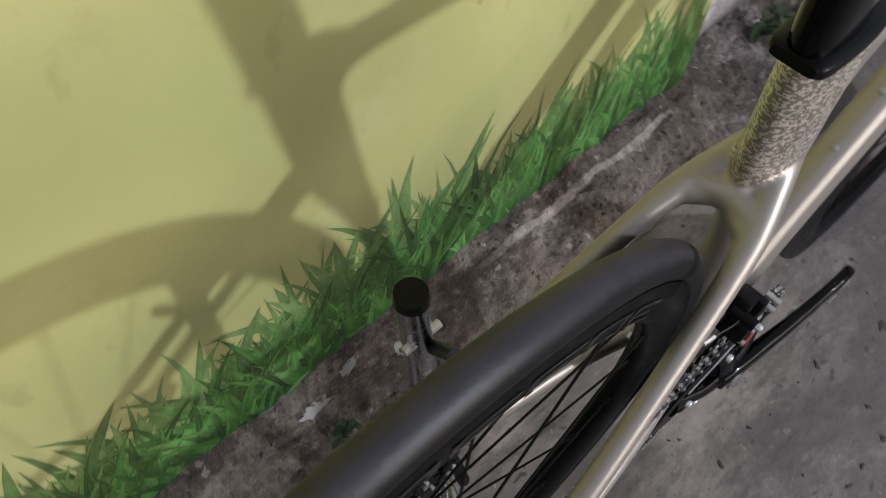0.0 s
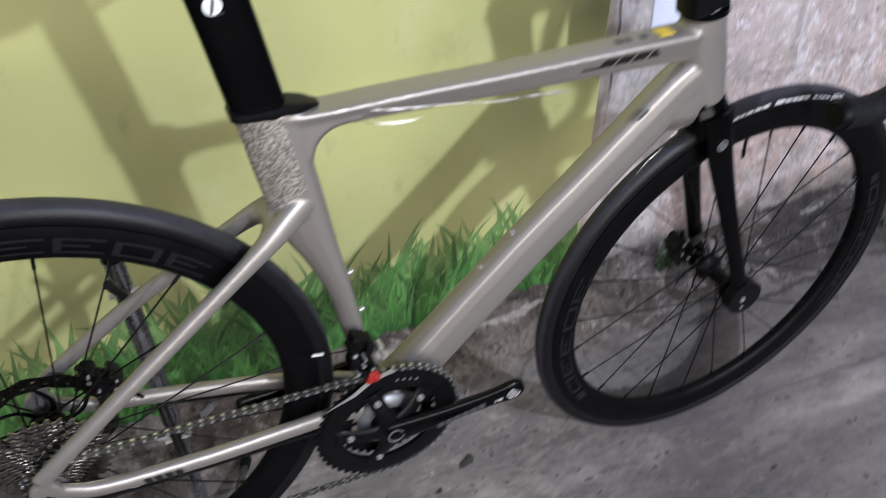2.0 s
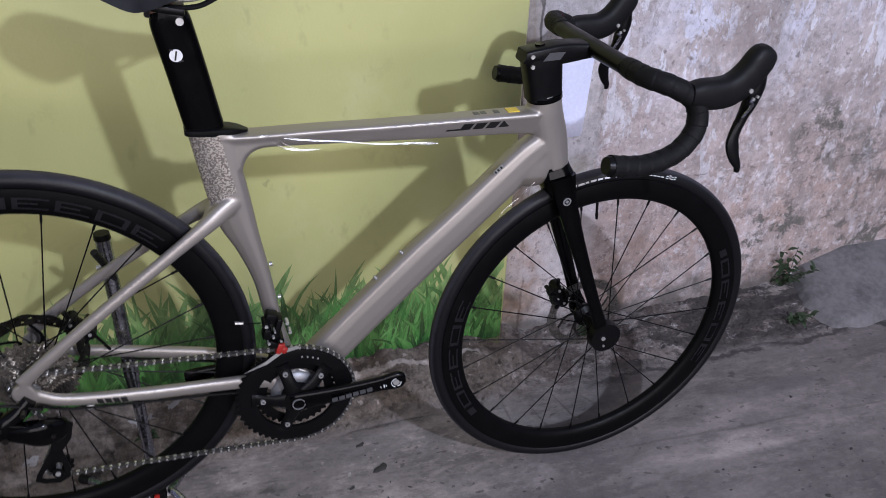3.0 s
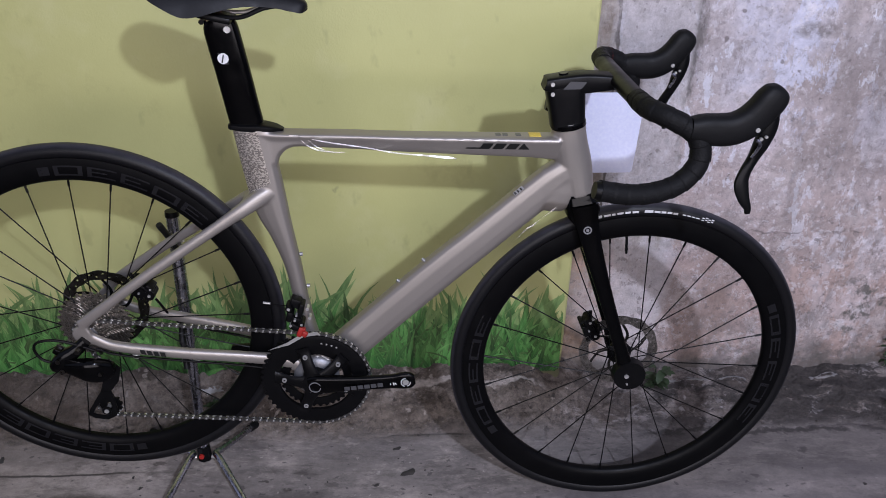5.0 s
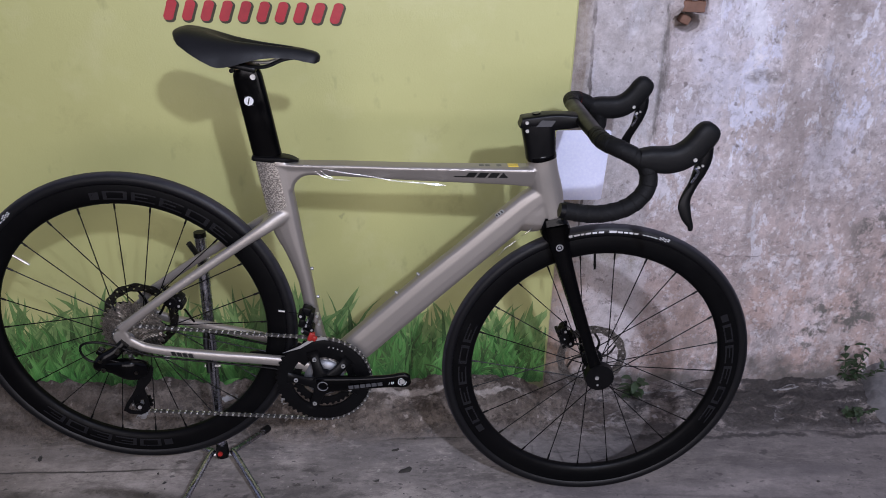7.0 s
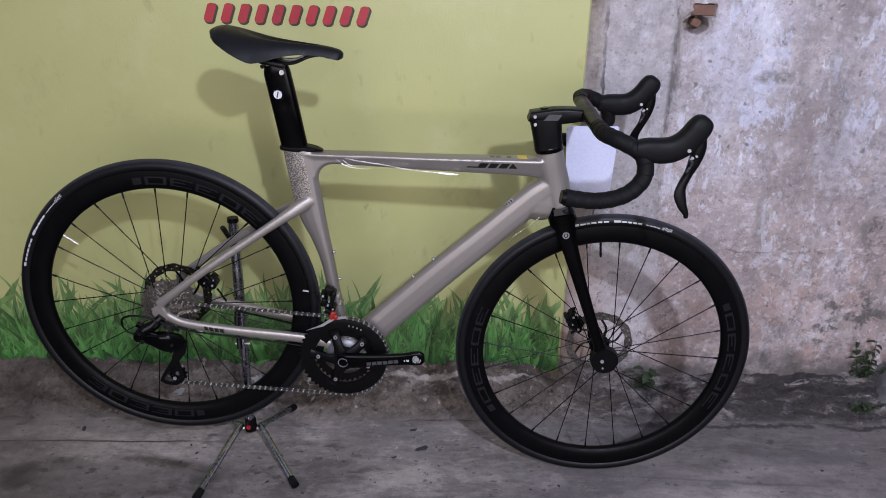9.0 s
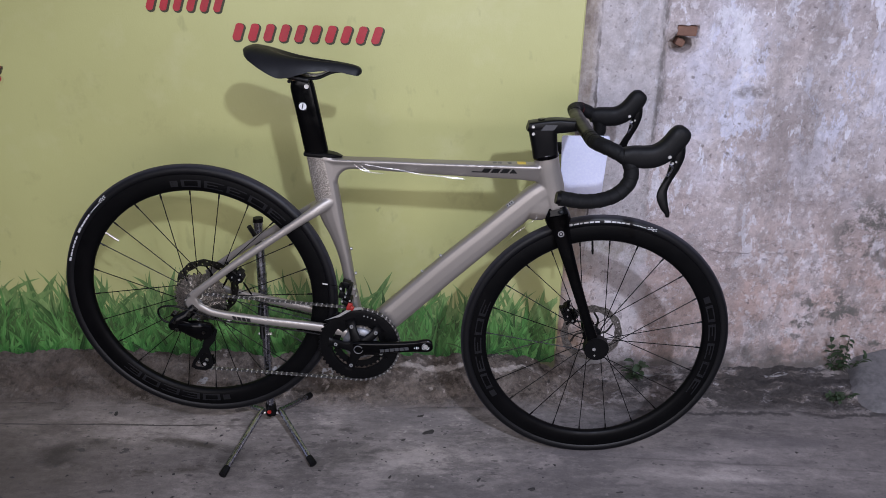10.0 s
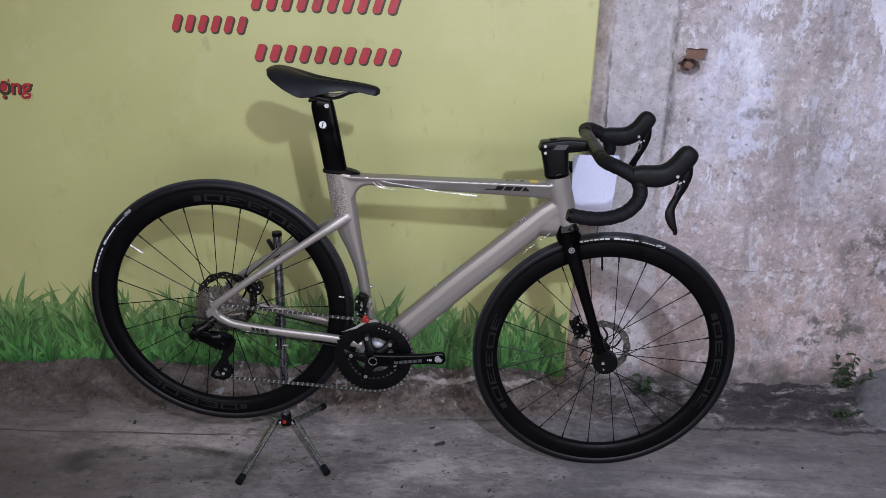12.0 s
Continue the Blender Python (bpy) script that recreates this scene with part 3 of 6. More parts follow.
def placed(name, me, mat, parent, label="", smooth=35):
    if not me.materials:
        me.materials.append(mat)
    if smooth:
        me.shade_smooth()
        me.set_sharp_from_angle(angle=radians(smooth))
    ob = new(name, me)
    ob.parent = parent
    if label:
        tagged(ob, label)
    return ob


def thing(name, label, category, at=Matrix(), group="", kind=""):
    ob = new(name)
    ob.matrix_world = at
    ob.empty_display_size = 0.1
    return tagged(ob, label, category, group, kind)


def ring_join(bm, rings, closed_ends=True):
    vs = [[bm.verts.new(p) for p in ring] for ring in rings]
    n = len(vs[0])
    for a, b in zip(vs, vs[1:]):
        for i in range(n):
            bm.faces.new((a[i], a[(i + 1) % n], b[(i + 1) % n], b[i]))
    if closed_ends:
        bm.faces.new(vs[0][::-1])
        bm.faces.new(vs[-1])
    return bm


def smooth_path(pts, sub):
    """A rounded curve through rows of numbers."""
    p = np.array(pts, float)
    p = np.vstack([2 * p[0] - p[1], p, 2 * p[-1] - p[-2]])
    out = []
    for i in range(1, len(p) - 2):
        for k in range(sub):
            t = k / sub
            a, b, c, d = p[i - 1], p[i], p[i + 1], p[i + 2]
            out.append(0.5 * (2 * b + (c - a) * t + (2 * a - 5 * b + 4 * c - d) * t * t + (3 * b - a - 3 * c + d) * t**3))
    out.append(p[-2])
    return np.array(out)


def tube(bm, pts, radius, n=10, sub=6, flat=1.0):
    """A round bar along a curve; radius a number or one for each point. flat: its second half-width over the first."""
    r = np.full(len(pts), radius) if isinstance(radius, (int, float)) else np.array(radius, float)
    rows = smooth_path(np.c_[np.array(pts, float), r], sub) if sub > 1 else np.c_[np.array(pts, float), r]
    c, r = rows[:, :3], rows[:, 3]
    rings, side = [], None
    for i in range(len(c)):
        d = Vector(c[min(i + 1, len(c) - 1)] - c[max(i - 1, 0)]).normalized()
        if side is None:
            side = d.cross(Vector((0, 1, 0)) if abs(d.y) < 0.9 else Vector((1, 0, 0))).normalized()
        side = (side - d * side.dot(d)).normalized()
        up = d.cross(side)
        rings.append([Vector(c[i]) + (math.cos(a) * side + flat * math.sin(a) * up) * float(r[i]) for a in np.linspace(0, 2 * math.pi, n, endpoint=False)])
    return ring_join(bm, rings)


def loft(bm, rows, n=20, sub=5, power=2.5, section=None):
    """A solid in the bicycle's plane. Rows: x, y, z of the middle, half depth in the plane, half width across it. Section: its corners, if it has any."""
    rows = smooth_path(rows, sub)
    rings = []
    for i, (x, y, z, h, w) in enumerate(rows):
        d = Vector(rows[min(i + 1, len(rows) - 1)][:3] - rows[max(i - 1, 0)][:3])
        d.y = 0
        d.normalize()
        up, ring = Vector((-d.z, 0, d.x)), []
        for u, v in section or ():
            ring.append(Vector((x, y, z)) + up * h * u + Vector((0, w * v, 0)))
        for a in np.linspace(0, 2 * math.pi, n, endpoint=False) if not section else ():
            ca, sa = math.cos(a), math.sin(a)
            u, v = math.copysign(abs(ca) ** (2 / power), ca), math.copysign(abs(sa) ** (2 / power), sa)
            ring.append(Vector((x, y, z)) + up * h * u + Vector((0, w * v, 0)))
        rings.append(ring)
    return ring_join(bm, rings)


def rod(bm, a, b, r, r2=None, n=14):
    a, b = Vector(a), Vector(b)
    d = (b - a).normalized()
    s = d.cross(Vector((0, 0, 1)) if abs(d.z) < 0.9 else Vector((1, 0, 0))).normalized()
    u = d.cross(s)
    return ring_join(bm, [[p + k * (math.cos(t) * s + math.sin(t) * u) for t in np.linspace(0, 2 * math.pi, n, endpoint=False)] for p, k in ((a, r), (b, r if r2 is None else r2))])


def block(bm, size, at, bevel=0.002, seg=2):
    made = bmesh.ops.create_cube(bm, size=1, matrix=at @ Matrix.Diagonal((*size, 1)))
    if bevel:
        edges = list({e for v in made["verts"] for e in v.link_edges})
        bmesh.ops.bevel(bm, geom=edges, offset=bevel, segments=seg, affect="EDGES", profile=0.5)
    return bm


def turned(bm, profile, segs=96, at=(0, 0, 0)):
    """A closed ring turned about the wheel's axle (y). Profile: radius, y."""
    x, y, z = at
    vs = [[bm.verts.new((x + r * math.cos(a), y + q, z + r * math.sin(a))) for r, q in profile] for a in np.linspace(0, 2 * math.pi, segs, endpoint=False)]
    n = len(profile)
    for i in range(segs):
        a, b = vs[i], vs[(i + 1) % segs]
        for k in range(n):
            bm.faces.new((a[k], a[(k + 1) % n], b[(k + 1) % n], b[k]))
    return bm


def gear(bm, teeth, root, tip, inner, y, thick, at=(0, 0)):
    vs = []
    for i in range(teeth * 4):
        a = 2 * math.pi * i / (teeth * 4)
        r = (root, tip, tip, root)[i % 4]
        vs.append([bm.verts.new((at[0] + q * math.cos(a), yy, at[1] + q * math.sin(a))) for q, yy in ((r, y), (r, y + thick), (inner, y + thick), (inner, y))])
    for a, b in zip(vs, vs[1:] + vs[:1]):
        for k in range(4):
            bm.faces.new((a[k], a[(k + 1) % 4], b[(k + 1) % 4], b[k]))
    return bm


def arc_bar(bm, a0, a1, r0, r1, y, y1=None, seg=6):
    """A flat printed stroke round an axle, thin and standing just proud of the surface. Degrees."""
    y1 = y if y1 is None else y1
    for i in range(seg):
        p, q = (radians(a0 + (a1 - a0) * k / seg) for k in (i, i + 1))
        bm.faces.new([bm.verts.new((r * math.cos(a), yy, r * math.sin(a))) for r, yy, a in ((r0, y, p), (r0, y, q), (r1, y1, q), (r1, y1, p))])
    bmesh.ops.remove_doubles(bm, verts=bm.verts, dist=1e-6)
    return bm


def plate(bm, outline, y0, y1):
    """A flat plate in the bicycle's plane, between two depths."""
    return ring_join(bm, [[Vector((x, y, z)) for x, z in outline] for y in (y0, y1)])


# ---- the setting ----


def ground_height(x, y):
    """The floor, and the rough fillet of mortar that climbs to the foot of the wall."""
    right = min(1, max(0, (x - 0.86) / 0.2))
    top = 0.095 * (1 - right) + 0.028 * right
    wall = 0.34 + 0.06 * right
    k = (y - 0.185 - 0.02 * noise.noise((x * 3, 0, 5))) / (wall - 0.185)
    z = 0.0
    if k > 0:
        k = min(k, 1.05)
        z = top * (k * k * (2.0 - k)) + (0.016 * noise.fractal((x * 11, y * 11, 2), 0.7, 2, 7) + 0.007 * noise.noise((x * 38, y * 38, 1)) + 0.004 * noise.noise((x * 90, y * 90, 1))) * min(1, k * 3) * (1 - 0.4 * right)
    return z + 0.0025 * noise.noise((x * 2.2, y * 4, 9))


def grid_mesh(name, xs, ys, fn, mat, label, category):
    verts = [fn(x, y) for y in ys for x in xs]
    n = len(xs)
    faces = [(j * n + i, j * n + i + 1, (j + 1) * n + i + 1, (j + 1) * n + i) for j in range(len(ys) - 1) for i in range(n - 1)]
    me = bpy.data.meshes.new(name)
    me.from_pydata(verts, [], faces)
    ob = placed(name, me, mat, None, "", 60)
    return tagged(ob, label, category, kind="structure")


xs = np.r_[-60, -20, -8, np.arange(-3, 4.001, 0.02), 8, 20, 60]
ys = np.r_[-60, -20, -8, -4, np.arange(-2.6, 0.13, 0.09), np.arange(0.14, 0.191, 0.01), 0.22, 60]
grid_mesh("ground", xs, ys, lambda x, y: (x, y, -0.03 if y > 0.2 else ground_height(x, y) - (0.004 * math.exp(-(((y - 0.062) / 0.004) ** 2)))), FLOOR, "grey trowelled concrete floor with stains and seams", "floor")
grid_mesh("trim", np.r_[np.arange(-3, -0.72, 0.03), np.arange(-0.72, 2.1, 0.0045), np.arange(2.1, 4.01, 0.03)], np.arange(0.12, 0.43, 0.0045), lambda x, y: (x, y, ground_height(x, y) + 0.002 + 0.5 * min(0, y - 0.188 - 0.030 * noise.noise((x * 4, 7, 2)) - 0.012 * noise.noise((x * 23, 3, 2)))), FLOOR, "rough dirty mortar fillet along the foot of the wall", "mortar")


def wall_block(name, x0, x1, y0, y1, z1, mat, label):
    bm = bmesh.new()
    block(bm, (x1 - x0, y1 - y0, z1 + 0.2), pose((x0 + x1) / 2, (y0 + y1) / 2, (z1 - 0.2) / 2), 0.004, 1)
    return tagged(part(name, bm, mat, None), label, "wall", kind="structure")


EDGE = 0.958
yellow_wall = wall_block("wall_north", -6, EDGE, 0.335, 0.62, 2.6, YELLOW, "smooth yellow-green painted wall with printed grass")
for v in yellow_wall.data.vertices:
    if v.co.x > 0:
        v.co.x += 0.018 * (v.co.z - 0.6)


def plaster_point(x, z):
    rag = noise.noise((x * 70, z * 70, 3)) + 0.5 * noise.noise((x * 190, z * 190, 3))
    d = math.hypot((x - 1.236) / 0.0285, (z - 1.021) / 0.0215) + 0.16 * rag
    hole = 0.075 * max(0, min(1, (1.12 - d) / 0.22))
    lip = 0.005 * max(0, min(1, (1.42 - d) / 0.20))
    slot = max(abs(x - 1.2535) / 0.0260, abs(z - 1.0535) / 0.0150) + 0.13 * rag
    hole = max(hole, lip, 0.022 * max(0, min(1, (1.08 - slot) / 0.16)))
    return (x, 0.396 - 0.004 * noise.fractal((x * 3, z * 2, 4), 1, 2, 4) - 0.0015 * noise.noise((x * 25, z * 25, 6)) + hole, z)


grid_mesh("wall_east", np.r_[np.arange(EDGE - 0.03, 1.17, 0.006), np.arange(1.172, 1.31, 0.0018), np.arange(1.312, 1.95, 0.006), np.arange(1.96, 6, 0.2)], np.r_[np.arange(-0.1, 0.965, 0.006), np.arange(0.967, 1.095, 0.0018), np.arange(1.097, 1.45, 0.006), np.arange(1.46, 2.7, 0.1)], plaster_point, PLASTER, "old plaster wall with peeling pale paint and damp", "wall")
wall_block("wall_backing", EDGE + 0.05, 6, 0.52, 0.62, 2.6, BACKWALL, "plain masonry behind the old plaster")
# unseen closing wall, added and kept dark so black parts mirror darkness
wall_block("wall_south", -6, 6, -4.4, -4.2, 2.6, BACKWALL, "plain grey rendered wall added across the yard, out of view")

# ---- the bicycle ----
LIFT = 0.4527
TIP = 6.60
BASE = 0.9975
bike = thing("road_bicycle", "champagne grey road bicycle with black deep rims on a stand", "bicycle", pose(0.0013, 0, LIFT, 0, TIP, 0))


# x, y, z of the middle, half depth, half width
TOP_TUBE = [(0.285, 0, 0.382, 0.018, 0.019), (0.330, 0, 0.3875, 0.0128, 0.020), (0.42, 0, 0.3950, 0.0140, 0.020), (0.54, 0, 0.4027, 0.0160, 0.020), (0.69, 0, 0.4147, 0.0187, 0.0205), (0.745, 0, 0.4190, 0.0198, 0.022), (0.785, 0, 0.4215, 0.022, 0.0225)]


def bike_frame():
    bm = bmesh.new()
    # top tube
    loft(bm, TOP_TUBE, sub=3, section=[(1, 0.0), (0.98, 0.55), (0.86, 0.88), (0.66, 0.99), (-0.55, 0.61), (-0.93, 0.44), (-1, 0.30), (-1, 0), (-1, -0.30), (-0.93, -0.44), (-0.55, -0.61), (0.66, -0.99), (0.86, -0.88), (0.98, -0.55)])
    # down tube
    loft(bm, [(0.815, 0, 0.388, 0.024, 0.021), (0.790, 0, 0.363, 0.0295, 0.021), (0.758, 0, 0.327, 0.031, 0.0205), (0.7183, 0, 0.2818, 0.031, 0.0200), (0.6788, 0, 0.2368, 0.0315, 0.0198), (0.611, 0, 0.161, 0.0330, 0.0200), (0.52, 0, 0.055, 0.0335, 0.0212), (0.455, 0, -0.02, 0.033, 0.0240), (0.415, 0, -0.060, 0.028, 0.028)], section=[(1, 0.0), (0.99, 0.40), (0.90, 0.72), (0.66, 0.94), (0.25, 1.0), (-0.35, 0.97), (-0.78, 0.80), (-0.95, 0.50), (-1, 0), (-0.95, -0.50), (-0.78, -0.80), (-0.35, -0.97), (0.25, -1.0), (0.66, -0.94), (0.90, -0.72), (0.99, -0.40)])
    # seat tube, hollowed behind for the wheel
    loft(bm, [(0.276, 0, 0.400, 0.0345, 0.0185), (0.287, 0, 0.345, 0.0315, 0.0185), (0.301, 0, 0.290, 0.0305, 0.019), (0.3125, 0, 0.252, 0.028, 0.019), (0.3305, 0, 0.208, 0.0205, 0.019), (0.3515, 0, 0.148, 0.0150, 0.019), (0.3675, 0, 0.084, 0.0138, 0.019), (0.383, 0, 0.028, 0.0140, 0.021), (0.402, 0, -0.045, 0.020, 0.028)], section=[(1, 0.0), (0.94, 0.52), (0.70, 0.90), (0.25, 1.0), (-0.35, 0.84), (-0.80, 0.52), (-0.97, 0.25), (-1, 0), (-0.97, -0.25), (-0.80, -0.52), (-0.35, -0.84), (0.25, -1.0), (0.70, -0.90), (0.94, -0.52)])
    hollow = [((1 - t) ** 2 * 0.3190 + 2 * t * (1 - t) * 0.3215 + t * t * 0.370, (1 - t) ** 2 * 0.340 + 2 * t * (1 - t) * 0.3815 + t * t * 0.3795) for t in np.linspace(0, 1, 12)]
    for half, back in ((0.0125, 0.0), (0.0155, 0.004)):
        plate(bm, [(x - back, z + back) for x, z in hollow] + [(0.372, 0.389), (0.30, 0.389), (0.30, 0.345)], -half, half)
    # head tube
    loft(bm, [(0.7945, 0, 0.468, 0.0285, 0.0225), (0.803, 0, 0.435, 0.030, 0.0225), (0.820, 0, 0.390, 0.031, 0.0225), (0.8345, 0, 0.352, 0.0268, 0.023), (0.8385, 0, 0.341, 0.0262, 0.0232)], power=2.2)
    rod(bm, (0.408, -0.036, -0.065), (0.408, 0.036, -0.065), 0.034, n=28)
    loft(bm, [(0.764, 0, 0.346, 0.0360, 0.0170), (0.785, 0, 0.345, 0.0405, 0.0205), (0.803, 0, 0.344, 0.0395, 0.0210), (0.818, 0, 0.342, 0.0350, 0.0205), (0.824, 0, 0.341, 0.0280, 0.0190)], sub=2, power=3.5)
    block(bm, (0.044, 0.040, 0.020), pose(0.2870, 0, 0.2785, 0, -37, 0), 0.007)
    for s in (-1, 1):
        loft(bm, [(0.312, s * 0.0085, 0.294, 0.0125, 0.0110), (0.294, s * 0.0155, 0.2825, 0.0142, 0.0118), (0.268, s * 0.0265, 0.2630, 0.0128, 0.0112), (0.242, s * 0.0345, 0.243, 0.0108, 0.0088), (0.205, s * 0.0415, 0.213, 0.0098, 0.0085), (0.107, s * 0.0580, 0.132, 0.0092, 0.0085), (0.030, s * 0.0660, 0.062, 0.0095, 0.0075), (-0.004, s * 0.068, 0.028, 0.0110, 0.0060)], n=16)
        loft(bm, [(0.395, s * 0.024, -0.056, 0.017, 0.012), (0.34, s * 0.032, -0.038, 0.0125, 0.0095), (0.27, s * 0.044, -0.0285, 0.0115, 0.0085), (0.168, s * 0.056, -0.0215, 0.0108, 0.0085), (0.06, s * 0.064, -0.0125, 0.0100, 0.0080), (0.022, s * 0.0665, -0.001, 0.0105, 0.0065), (-0.004, s * 0.068, 0.014, 0.012, 0.0060)], n=14)
        rod(bm, (0.276, 0, 0.2695), (0.272, s * 0.022, 0.2665), 0.0128, n=16)
        rod(bm, (0.272, s * 0.010, 0.2665), (0.262, s * 0.0285, 0.2590), 0.0105, n=16)
        rod(bm, (-0.002, s * 0.0625, 0.012), (-0.002, s * 0.0735, 0.012), 0.0165, n=18)
        rod(bm, (0.0, s * 0.0625, 0.0), (0.0, s * 0.0735, 0.0), 0.0135, n=18)
    ob = part("frame", bm, PAINT, bike, "moulded champagne grey frame with pale pixel camouflage")
    re = ob.modifiers.new("fuse", "REMESH")
    re.mode, re.voxel_size, re.use_smooth_shade = "VOXEL", 0.0022, True
    sm = ob.modifiers.new("blend", "SMOOTH")
    sm.factor, sm.iterations = 0.5, 4
    return ob


frame_part = bike_frame()


def strokes(name, bars, mat, parent, y, label="", thick=0.0006):
    """Printed marks in the bicycle's plane. Bars: four corners each."""
    bm = bmesh.new()
    for quad in bars:
        ring_join(bm, [[Vector((x, y + d, z)) for x, z in quad] for d in (0, thick)])
    return part(name, bm, mat, parent, label, 0)


def slanted_marks(x, z, dx, dz, n, h, lean, gap=0.25):
    """A row of slanting bars from (x, z), each stepping by (dx, dz)."""
    out = []
    for i in range(n):
        a, b, w = x + dx * i, z + dz * i, (1 - gap)
        out.append([(a, b), (a + dx * w, b + dz * w), (a + dx * w + lean, b + dz * w + h), (a + lean, b + h)])
    return out


# maker's marks, as plain shapes
bm = bmesh.new()
for quad in slanted_marks(0.650, 0.4082, 0.0220, 0.0020, 4, 0.0118, 0.006, 0.2) + [[(0.628, 0.4062), (0.652, 0.4084), (0.6535, 0.4112), (0.6295, 0.4090)]]:
    rows = []
    for t in np.linspace(0, 1, 6):
        row = []
        for a, b in ((quad[0], quad[3]), (quad[1], quad[2])):
            x, z = a[0] + (b[0] - a[0]) * t, a[1] + (b[1] - a[1]) * t
            rx = [r[0] for r in TOP_TUBE]
            off = (z - np.interp(x, rx, [r[2] for r in TOP_TUBE])) / np.interp(x, rx, [r[3] for r in TOP_TUBE])
            row.append(bm.verts.new((x, -0.0206 * np.interp(off, (-0.93, -0.55, 0.74, 0.97), (0.44, 0.61, 1.0, 0.6)) - 0.0009, z)))
        rows.append(row)
    for a, b in zip(rows, rows[1:]):
        bm.faces.new((a[0], a[1], b[1], b[0]))
part("maker_mark", bm, BLACKINK, frame_part, "black maker's mark as slanted shapes", 0)
strokes("maker_mark", slanted_marks(0.098, -0.0205, 0.0115, -0.0006, 4, 0.0085, -0.003, 0.25), BLACKINK, frame_part, -0.0706, "black maker's mark as slanted shapes")
strokes("clear_label", [[(0.7190, 0.3375), (0.7320, 0.3520), (0.7375, 0.3470), (0.7245, 0.3325)]], ALLOY, frame_part, -0.0205, "small white sticker on the down tube")
strokes("label_line", [[(0.7206 + k, 0.3378 + k), (0.7226 + k, 0.3400 + k), (0.7262 + k, 0.3366 + k), (0.7242 + k, 0.3344 + k)] for k in (0.0, 0.004, 0.0085)], BLACKINK, frame_part, -0.0209)
strokes("clear_label", [[(0.4370, 0.0020), (0.4440, -0.0010), (0.4500, 0.0080), (0.4425, 0.0125)]], BOXWHITE, frame_part, -0.0292, "small pale sticker at the foot of the down tube")
bm = bmesh.new()
block(bm, (0.020, 0.018, 0.0012), pose(0.742, -0.002, 0.4388, 0, -5.5, 0), 0)
part("yellow_label", bm, YELLOWINK, frame_part, "small yellow warning label on the top tube")
bm = bmesh.new()
for k in (-0.028, -0.05, -0.062):
    block(bm, (0.009, 0.010, 0.001), pose(0.742 + k, -0.003, 0.4386 + 0.0964 * k, 0, -5.5, 0), 0)
part("small_print", bm, GREYINK, frame_part, "", 0)
for x, z in ((0.585, 0.1805), (0.5445, 0.1325)):
    bm = bmesh.new()
    rod(bm, (x, 0, z), (x - 0.0040, 0, z + 0.0034), 0.0034, 0.0032)
    rod(bm, (x - 0.0040, 0, z + 0.0034), (x - 0.0050, 0, z + 0.0042), 0.0024, 0.0020)
    part("bottle_boss", bm, ALLOY, frame_part, "small steel bottle cage bolt")
for x, z in ((0.365, 0.172), (0.381, 0.108)):
    bm = bmesh.new()
    rod(bm, (x - 0.003, 0, z), (x + 0.0020, 0, z + 0.001), 0.0040, 0.0035)
    part("bottle_boss", bm, ALLOY, frame_part, "small steel bottle cage bolt")
# loose clear film round the top tube and on the down tube
def film_sheet(rows, edges):
    bm = bmesh.new()
    vs = [[bm.verts.new(p) for p in r] for r in rows]
    for a, b in zip(vs, vs[1:]):
        for i in range(len(a) - 1):
            bm.faces.new((a[i], a[i + 1], b[i + 1], b[i]))
    sheet = part("film", bm, FILM, frame_part, "crinkled clear protective film", 80)
    sheet.visible_shadow = False
    for pts, r in edges:
        bm = bmesh.new()
        tube(bm, pts, r, 6, 4, 0.4)
        part("film_fold", bm, FILMEDGE, sheet, "shiny folded edge of the film").visible_shadow = False


FOLD = smooth_path([(0.3755, 0.3971), (0.406, 0.3946), (0.4606, 0.3925), (0.5155, 0.3885), (0.5706, 0.3895), (0.615, 0.3898)], 5)
LOOP = smooth_path([(0.3568, 0.3939), (0.3689, 0.3852), (0.3846, 0.3800), (0.4069, 0.3786), (0.4289, 0.3801)], 4)
RIDGE = [(x, 0.4000 + (x - 0.34) * 0.083) for x in np.linspace(0.3755, 0.615, len(FOLD))]
film_sheet([[Vector((a[0] + (b[0] - a[0]) * v, -0.0218 - 0.001 * math.sin(v * 3 + a[0] * 60), a[1] + (b[1] - a[1]) * v)) for a, b in zip(RIDGE, FOLD)] for v in np.linspace(0, 1, 5)],
           [([(x, -0.0226, z) for x, z in FOLD], np.interp(np.linspace(0, 1, len(FOLD)), (0, 0.15, 0.5, 0.75, 0.93, 1), (0.0003, 0.0012, 0.0008, 0.0012, 0.0026, 0.0003))),
            ([(x, -0.0222, z) for x, z in LOOP], np.interp(np.linspace(0, 1, len(LOOP)), (0, 0.3, 0.7, 1), (0.0003, 0.0009, 0.0013, 0.0004))),
            ([(x + 0.012, -0.0222, z + 0.001) for x, z in LOOP[:9]], [0.0003, 0.0006, 0.0009, 0.0006, 0.0008, 0.0006, 0.0008, 0.0004, 0.0002]),
            ([(x, -0.0214, 0.3995 + (x - 0.34) * 0.083) for x in np.linspace(0.337, 0.352, 4)], [0.0004, 0.0010, 0.0008, 0.0003])])
DOWN, ACROSS = Vector((-0.652, 0, -0.758)), Vector((0.758, 0, -0.652))
HEAD = Vector((0.782, 0, 0.349))
